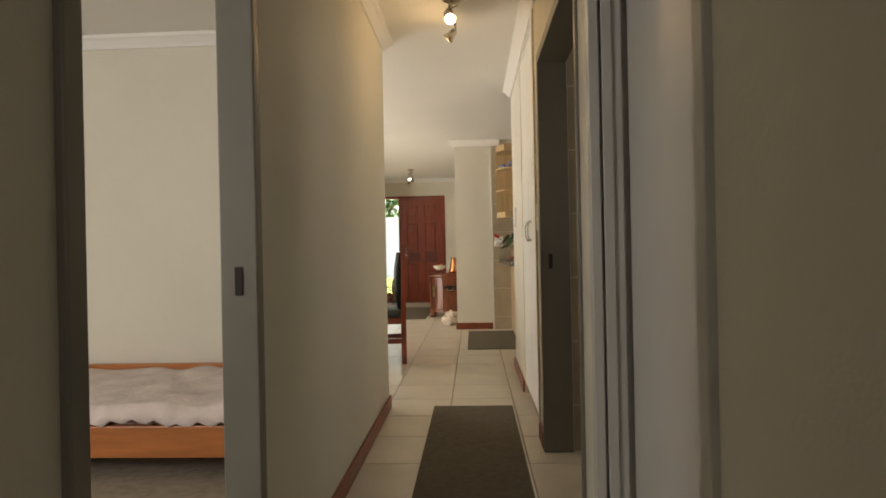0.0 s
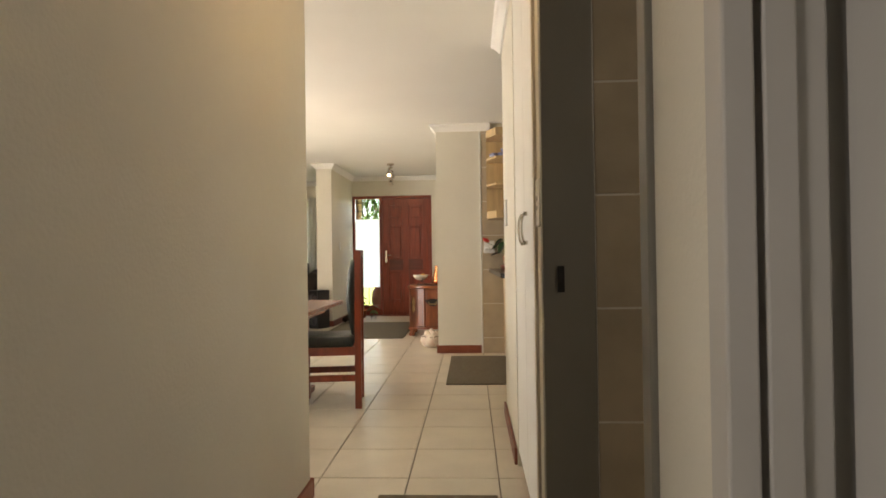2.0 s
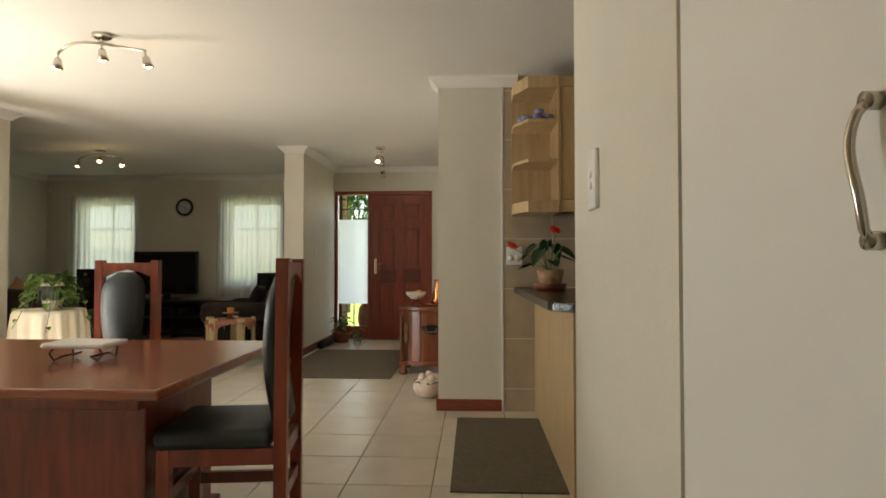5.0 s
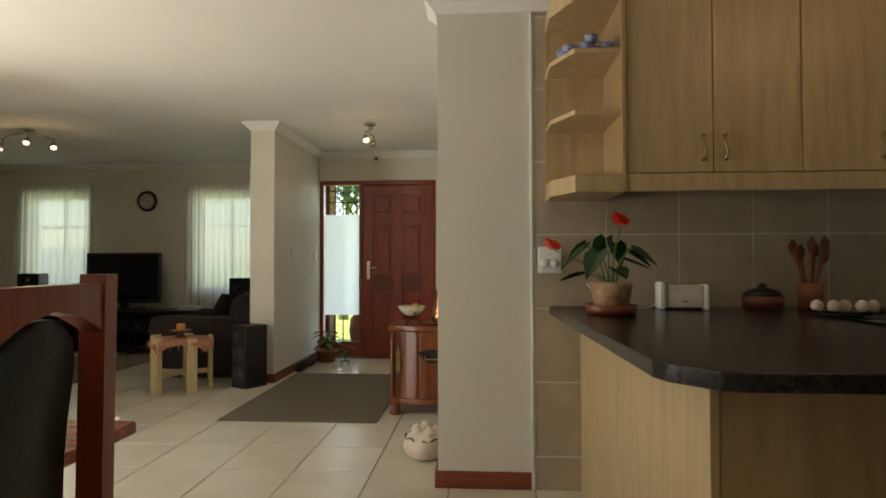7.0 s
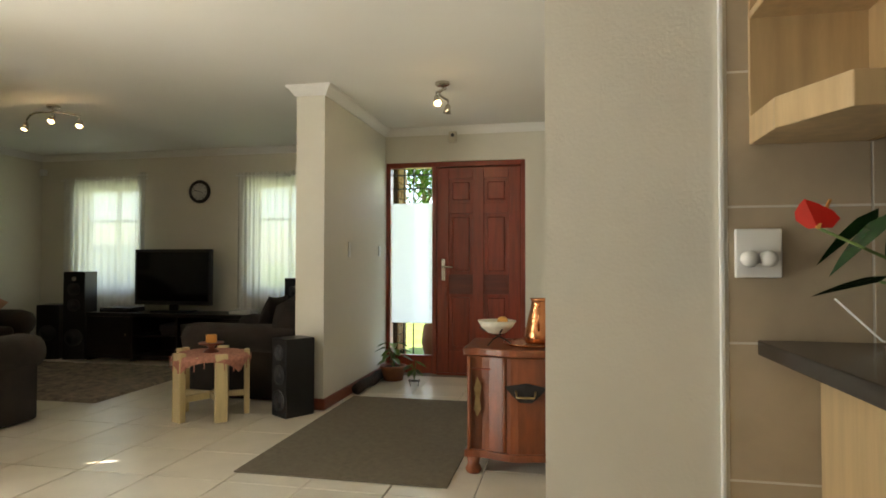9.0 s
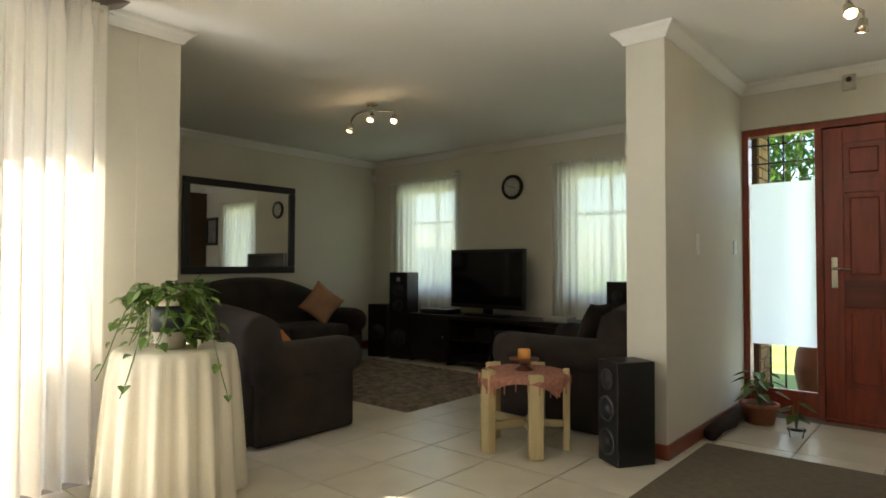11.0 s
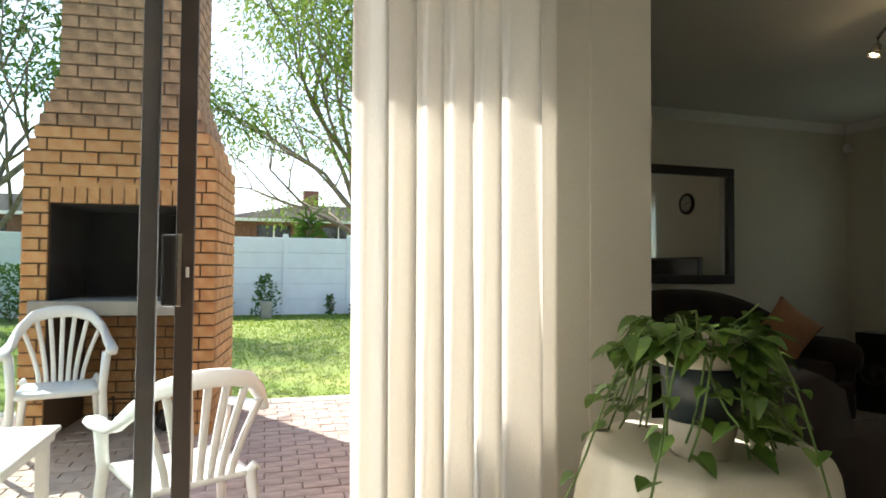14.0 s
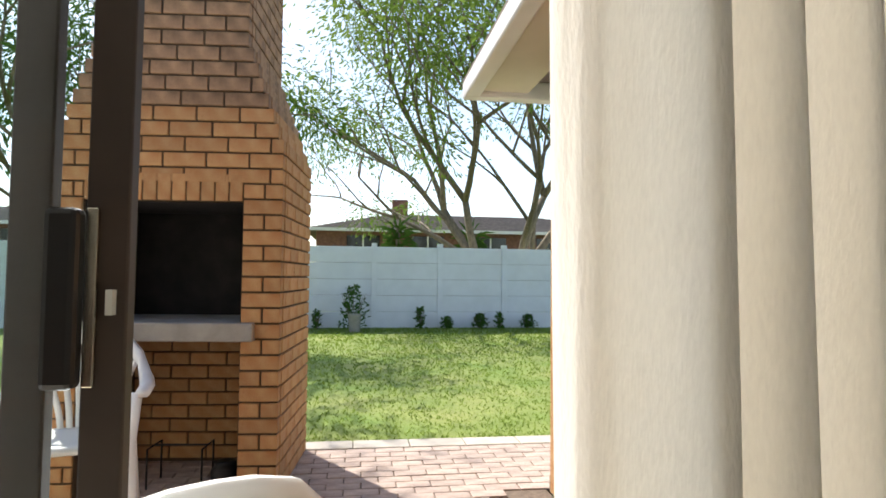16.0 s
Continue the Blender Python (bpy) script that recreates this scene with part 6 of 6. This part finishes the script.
shrub("leafy green shrub before the white wall", -16.9, 7.75, 0.42, 1.0, 1, M["leafd"])
shrub("broad dark green shrub before the white wall", -16.4, 2.6, 1.3, 1.2, 2, M["leafd"])
for k, (y, r, h) in enumerate([(9.35, 0.14, 0.5), (10.0, 0.16, 0.25), (10.8, 0.25, 0.32), (11.3, 0.12, 0.35), (12.0, 0.2, 0.3), (6.9, 0.12, 0.4)]):
    shrub("small green plant along the white wall", -17.2, y, r, h, 20 + k, M["leafd"])
t = thing("garden_stump", "grey concrete garden pot before the shrub", "pot", at=pose(-16.4, 7.78, GZ - 0.045))
part("body", lathe(bmesh.new(), [(0.11, 0), (0.12, 0.02), (0.15, 0.36), (0.16, 0.40), (0.13, 0.40)], 18), M["concrete"], t, smooth=True)


def neighbour(label, x, y0, y1, eave, ridge):
    """A low brick house with a hipped tiled roof."""
    h = thing("house", label, "house")
    part("wall", one_box(x - 7, x, y0, y1, GZ - 0.05, eave), M["farwall"], h)
    bm = bmesh.new()
    e = 0.5
    b = [bm.verts.new(p) for p in ((x + e, y0 - e, eave - 0.05), (x + e, y1 + e, eave - 0.05), (x - 7 - e, y1 + e, eave - 0.05), (x - 7 - e, y0 - e, eave - 0.05))]
    r = [bm.verts.new((x - 3.5, y0 + 3.0, ridge)), bm.verts.new((x - 3.5, y1 - 3.0, ridge))]
    for f in ((b[0], b[1], r[1], r[0]), (b[2], b[3], r[0], r[1]), (b[1], b[2], r[1]), (b[3], b[0], r[0]), (b[3], b[2], b[1], b[0])):
        bm.faces.new(f)
    roof = part("roof", bm, M["rooftile"], h, "brown tiled hip roof")
    n = 16
    for k in range(n):
        f = (k + 0.5) / n
        part("roof_course", tube(bmesh.new(), [(x + e - (3.5 + e) * f, y0 - e + (3 + e) * f, eave - 0.05 + (ridge - eave + 0.05) * f + 0.02), (x + e - (3.5 + e) * f, y1 + e - (3 + e) * f, eave - 0.05 + (ridge - eave + 0.05) * f + 0.02)], 0.035, 5), M["rooftile"], roof)
    part("gutter", one_box(x + e, x + e + 0.1, y0 - e, y1 + e, eave - 0.12, eave), M["gutter"], h)
    part("chimney", one_box(x - 3.9, x - 3.3, y0 + 3.2, y0 + 3.9, eave, ridge + 0.7), M["farwall"], h)
    y = y0 + 1.2
    while y < y1 - 1.5:
        w = part("window", one_box(x, x + 0.05, y, y + 1.3, eave - 1.2, eave - 0.25), M["screen"], h)
        part("window_frame", one_box(x + 0.05, x + 0.07, y + 0.62, y + 0.68, eave - 1.2, eave - 0.25), M["gutter"], w)
        part("sill", one_box(x + 0.05, x + 0.12, y - 0.05, y + 1.35, eave - 1.27, eave - 1.2), M["gutter"], w)
        y += 2.6


neighbour("red-brown brick house with a tiled roof beyond the wall", -27.0, 6.2, 19.5, 3.0, 3.95)
neighbour("red-brown brick house with a tiled hip roof beyond the garden", -27.0, -9.0, 3.4, 3.0, 4.0)


def palm(x, y, h, seed):
    t = thing("palm", "small palm-like plant beyond the white wall", "palm", at=pose(x, y, GZ - 0.05))
    part("trunk", tube(bmesh.new(), [(0, 0, 0), (0.02, 0, h * 0.5), (0, 0, h)], 0.10, 8, 0.06), M["bark"], t)
    rnd = random.Random(seed)
    verts, faces = [], []
    for k in range(90):
        a, el, ln = rnd.uniform(0, 6.28), rnd.uniform(-0.7, 1.3), rnd.uniform(0.5, 0.8)
        z0 = h - rnd.uniform(0, 0.9)
        d = Vector((math.cos(a) * math.cos(el), math.sin(a) * math.cos(el), math.sin(el))) * ln
        s = d.cross(Vector((0, 0, 1))).normalized() * 0.03
        b = Vector((0, 0, z0))
        i = len(verts)
        verts += [tuple(b - s), tuple(b + s), tuple(b + d * 0.6 + s * 0.8), tuple(b + d + Vector((0, 0, -0.12))), tuple(b + d * 0.6 - s * 0.8)]
        faces.append((i, i + 1, i + 2, i + 3, i + 4))
    me = bpy.data.meshes.new("fronds")
    me.from_pydata(verts, [], faces)
    me.materials.append(M["leafd"])
    new("fronds", me).parent = t


palm(-20.5, 9.0, 2.7, 3)
palm(-20.5, 11.2, 2.6, 4)


def lounge_eave():
    t = thing("roof_eave", "white gutter and beige boarded eave of the lounge roof", "roof", kind="structure")
    part("gutter", one_box(-6.50, -3.64, 8.48, 8.58, 2.29, 2.41, bevel=0.012), M["gutter"], t)
    part("gutter", one_box(-6.60, -6.50, 8.48, 13.4, 2.29, 2.41, bevel=0.012), M["gutter"], t)
    part("soffit", one_box(-6.50, -3.64, 8.58, 8.90, 2.33, 2.345), M["soffit"], t)
    bm = bmesh.new()
    vs = [bm.verts.new(p) for p in ((-6.58, 8.48, 2.42), (-3.2, 8.48, 2.42), (-3.2, 11.0, 3.5), (-4.6, 11.0, 3.5), (-6.58, 13.5, 2.42))]
    bm.faces.new((vs[0], vs[1], vs[2], vs[3]))
    bm.faces.new((vs[0], vs[3], vs[4]))
    part("roof", bm, M["rooftile"], t).modifiers.new("thick", "SOLIDIFY").thickness = 0.04
    part("brick_face", one_box(-6.04, -3.64, 8.905, 8.918, GZ, 2.33), M["brick"], t)
    part("roof", one_box(-3.9, 4.6, -1.8, 13.6, CEIL + 0.13, CEIL + 0.18), M["rooftile"], t)


lounge_eave()


# ---- garden furniture ----
def garden_chair(at, label):
    """A moulded plastic armchair; the sitter looks along local +x."""
    t = thing("garden_chair", label, "chair", "white garden chairs", at=at)
    P = M["gplastic"]
    bm = bmesh.new()
    n = 10
    top = [[bm.verts.new((-0.21 + 0.44 * i / n, (-0.22 + 0.44 * j / n) * (1 - 0.10 * (1 - i / n)), 0.405 - 0.022 * math.sin(math.pi * i / n) * math.sin(math.pi * j / n) + 0.012 * (i / n) - (0.02 if i == n else 0))) for j in range(n + 1)] for i in range(n + 1)]
    for i in range(n):
        for j in range(n):
            bm.faces.new((top[i][j], top[i + 1][j], top[i + 1][j + 1], top[i][j + 1]))
    s = part("seat", bm, P, t, smooth=True)
    s.modifiers.new("thick", "SOLIDIFY").thickness = 0.022
    for sx, sy in ((1, 1), (1, -1), (-1, 1), (-1, -1)):
        bm = bmesh.new()
        top_z = 0.60 if sx > 0 else 0.42
        x0, y0 = (0.20, 0.235 * sy) if sx > 0 else (-0.20, 0.20 * sy)
        x1, y1 = (0.235, 0.265 * sy) if sx > 0 else (-0.27, 0.235 * sy)
        tube(bm, [(x1, y1, 0), ((x0 + x1) / 2, (y0 + y1) / 2, 0.2), (x0, y0, 0.40), (x0 - 0.01, y0 + 0.02 * sy, top_z)], 0.021, 8, 0.026)
        part("leg", bm, P, t, smooth=True)
    # rim that runs along the arms and over the back
    pts = [(0.215, -0.275, 0.60), (0.05, -0.29, 0.615), (-0.12, -0.275, 0.63), (-0.20, -0.24, 0.70), (-0.25, -0.17, 0.775), (-0.275, -0.08, 0.80), (-0.28, 0, 0.805), (-0.275, 0.08, 0.80), (-0.25, 0.17, 0.775), (-0.20, 0.24, 0.70), (-0.12, 0.275, 0.63), (0.05, 0.29, 0.615), (0.215, 0.275, 0.60)]
    bm = bmesh.new()
    rings = []
    for i, p in enumerate(pts):
        p = Vector(p)
        d = (Vector(pts[min(i + 1, 12)]) - Vector(pts[max(i - 1, 0)])).normalized()
        out = Vector((d.y, -d.x, 0)).normalized()
        up = Vector((0, 0, 1))
        wdt = 0.036 if (i < 3 or i > 9) else 0.022
        hgt = 0.014 if (i < 3 or i > 9) else 0.032
        rings.append([bm.verts.new(p + out * a * wdt + up * b * hgt) for a, b in ((-1, -0.6), (-0.6, 1), (0.6, 1), (1, -0.6), (0.7, -1.1), (-0.7, -1.1))])
    for a, b in zip(rings, rings[1:]):
        for k in range(6):
            bm.faces.new((a[k], a[(k + 1) % 6], b[(k + 1) % 6], b[k]))
    bm.faces.new(rings[0])
    bm.faces.new(rings[-1][::-1])
    part("arm_rim", bm, P, t, smooth=True)
    for k in range(7):
        f = k / 6 * 2 - 1
        bm = bmesh.new()
        y0, y1 = f * 0.12, f * 0.215
        zt = 0.79 - 0.10 * f * f
        w = 0.014
        r = []
        for i in range(6):
            q = i / 5
            x = -0.20 - 0.075 * q + 0.03 * f * f * q
            y = y0 + (y1 - y0) * q ** 1.4
            z = 0.40 + (zt - 0.40) * q
            r.append([bm.verts.new((x + a, y + b, z)) for a, b in ((-0.006, -w), (0.006, -w), (0.006, w), (-0.006, w))])
        for a, b in zip(r, r[1:]):
            for m in range(4):
                bm.faces.new((a[m], a[(m + 1) % 4], b[(m + 1) % 4], b[m]))
        part("back_slat", bm, P, t, smooth=True)
    return t


gc = garden_chair(pose(-5.75, 6.55, GZ, 0, 0, 14) @ Matrix.Diagonal((0.95, 0.95, 1.1, 1)), "white moulded plastic garden armchair beside the barbecue")
copy_thing(gc, pose(-4.16, 7.43, GZ, 0, 0, 205) @ Matrix.Diagonal((1.04, 1.04, 0.88, 1)))
t = thing("garden_table", "low white plastic garden table on the paving", "table")
part("top", one_box(-4.85, -4.15, 6.10, 6.82, 0.32, 0.345, bevel=0.008), M["gplastic"], t)
part("rim", one_box(-4.83, -4.17, 6.12, 6.80, 0.28, 0.32, bevel=0.004), M["gplastic"], t)
for x in (-4.80, -4.23):
    for y in (6.15, 6.74):
        part("leg", one_box(x, x + 0.05, y, y + 0.05, GZ, 0.28, bevel=0.008), M["gplastic"], t)

# outside the front door: brick pier and clay urn seen through the sidelight
t = thing("porch_pier", "yellow-brown face-brick porch pier", "pier")
part("core", one_box(-1.40, -1.115, 12.62, 12.95, GZ, 2.6), M["mortar"], t)
for r in range(31):
    z = GZ + r * 0.085
    for y0, y1 in (((12.62, 12.84), (12.85, 12.95)) if r % 2 else ((12.62, 12.72), (12.73, 12.95))):
        part("brick", one_box(-1.125, -1.10, y0 + 0.005, y1 - 0.005, z + 0.006, z + 0.079, bevel=0.003), M["brick"], t)
t = thing("clay_urn", "large brown clay urn on the porch", "urn", at=pose(-0.74, 13.1, GZ - 0.045))
part("body", lathe(bmesh.new(), [(0.12, 0), (0.16, 0.05), (0.22, 0.35), (0.20, 0.52), (0.15, 0.58), (0.17, 0.62), (0.15, 0.62)], 28), M["terra"], t, smooth=True)


# ---- paving and floor tiles ----
def paving():
    t = thing("pavement", "red-brown brick paving of the patio", "paving", kind="structure")
    part("sand_bed", one_box(-7.2, -3.64, 2.2, 8.90, GZ - 0.04, GZ - 0.010), M["sand"], t)
    part("sand_bed", one_box(-7.2, -6.1, 8.785, 16.0, GZ - 0.04, GZ - 0.010), M["sand"], t)
    L, W, g = 0.20, 0.10, 0.003
    me = to_mesh("paver", one_box(-L / 2 + g, L / 2 - g, -W / 2 + g, W / 2 - g, -0.015, 0.0, bevel=0.004), M["paver"])
    ke = to_mesh("edging", one_box(-0.10 + g, 0.10 - g, -0.20 + g, 0.20 - g, -0.015, 0.004, bevel=0.005), M["kerb"])
    verts, faces = [], []
    rnd = random.Random(2)
    near = 0
    for i in range(34):
        for j in range(0, 70):
            x = -3.70 - 0.05 - i * W
            y = 2.25 + j * L + (L / 2 if i % 2 else 0)
            if x < -6.96 or y > 15.8 or (x > -6.1 and y > 8.6):
                continue
            dz = rnd.uniform(-0.002, 0.002)
            if 7.2 < y < 9.6 and x < -4.2 and near < 300:
                ob = new("paver", me)
                ob.parent = t
                ob.location, ob.rotation_euler = (x, y, GZ + dz), (rnd.uniform(-.01, .01), rnd.uniform(-.01, .01), math.pi / 2)
                near += 1
            else:
                k = len(verts)
                a, b = W / 2 - g, L / 2 - g
                for z, s in ((GZ - 0.012, 1.0), (GZ + dz, 0.97)):
                    verts += [(x - a * s, y - b * s, z), (x + a * s, y - b * s, z), (x + a * s, y + b * s, z), (x - a * s, y + b * s, z)]
                faces += [(k + 4, k + 5, k + 6, k + 7)] + [(k + q, k + (q + 1) % 4, k + 4 + (q + 1) % 4, k + 4 + q) for q in range(4)]
    rest = bpy.data.meshes.new("pavers")
    rest.from_pydata(verts, [], faces)
    rest.materials.append(M["paver"])
    ob = tagged(new("pavers", rest), "red-brown brick pavers", kind="stuff")
    ob.parent = t
    for k in range(34):
        ob = new("edging", ke)
        ob.parent = t
        ob.location = (-7.10, 2.4 + k * 0.40, GZ + 0.002)


def floor_tiles():
    fl = bpy.data.objects["floor"]
    P, g = 0.425, 0.003
    ox, oy = 0.205, 5.855
    full = to_mesh("tile", one_box(-P / 2 + g, P / 2 - g, -P / 2 + g, P / 2 - g, -0.008, 0.0, bevel=0.0018), M["tile"])
    rest = bmesh.new()
    rnd = random.Random(6)
    for i in range(-15, 10):
        for j in range(-17, 18):
            x0, x1, y0, y1 = ox + i * P, ox + (i + 1) * P, oy + j * P, oy + (j + 1) * P
            x, y = (x0 + x1) / 2, (y0 + y1) / 2
            if x < -3.4 and y < 9.0 or x > 4.0 or x < -5.95 or y > 12.9 or y < -1.1 or x > 1.3 and y < 6.3 or x < 0 and y < 4.1:
                continue
            if x > 0.9 and y > 8.4 or x > -1.2 and y > 12.4:
                continue
            if x > -2.2 and y > 2.2 and x < 1.4 or y > 9 and x > -4.6:
                ob = new("tile", full)
                ob.parent = fl
                ob.location = (x, y, rnd.uniform(-0.0006, 0.0006))
                ob.rotation_euler = (0, 0, math.pi / 2 * rnd.randrange(4))
            else:
                box(rest, x0 + g, x1 - g, y0 + g, y1 - g, -0.008, 0.0)
    ob = part("tiles", rest, M["tile"], fl, "cream ceramic floor tiles")
    tagged(ob, kind="stuff")


paving()
floor_tiles()
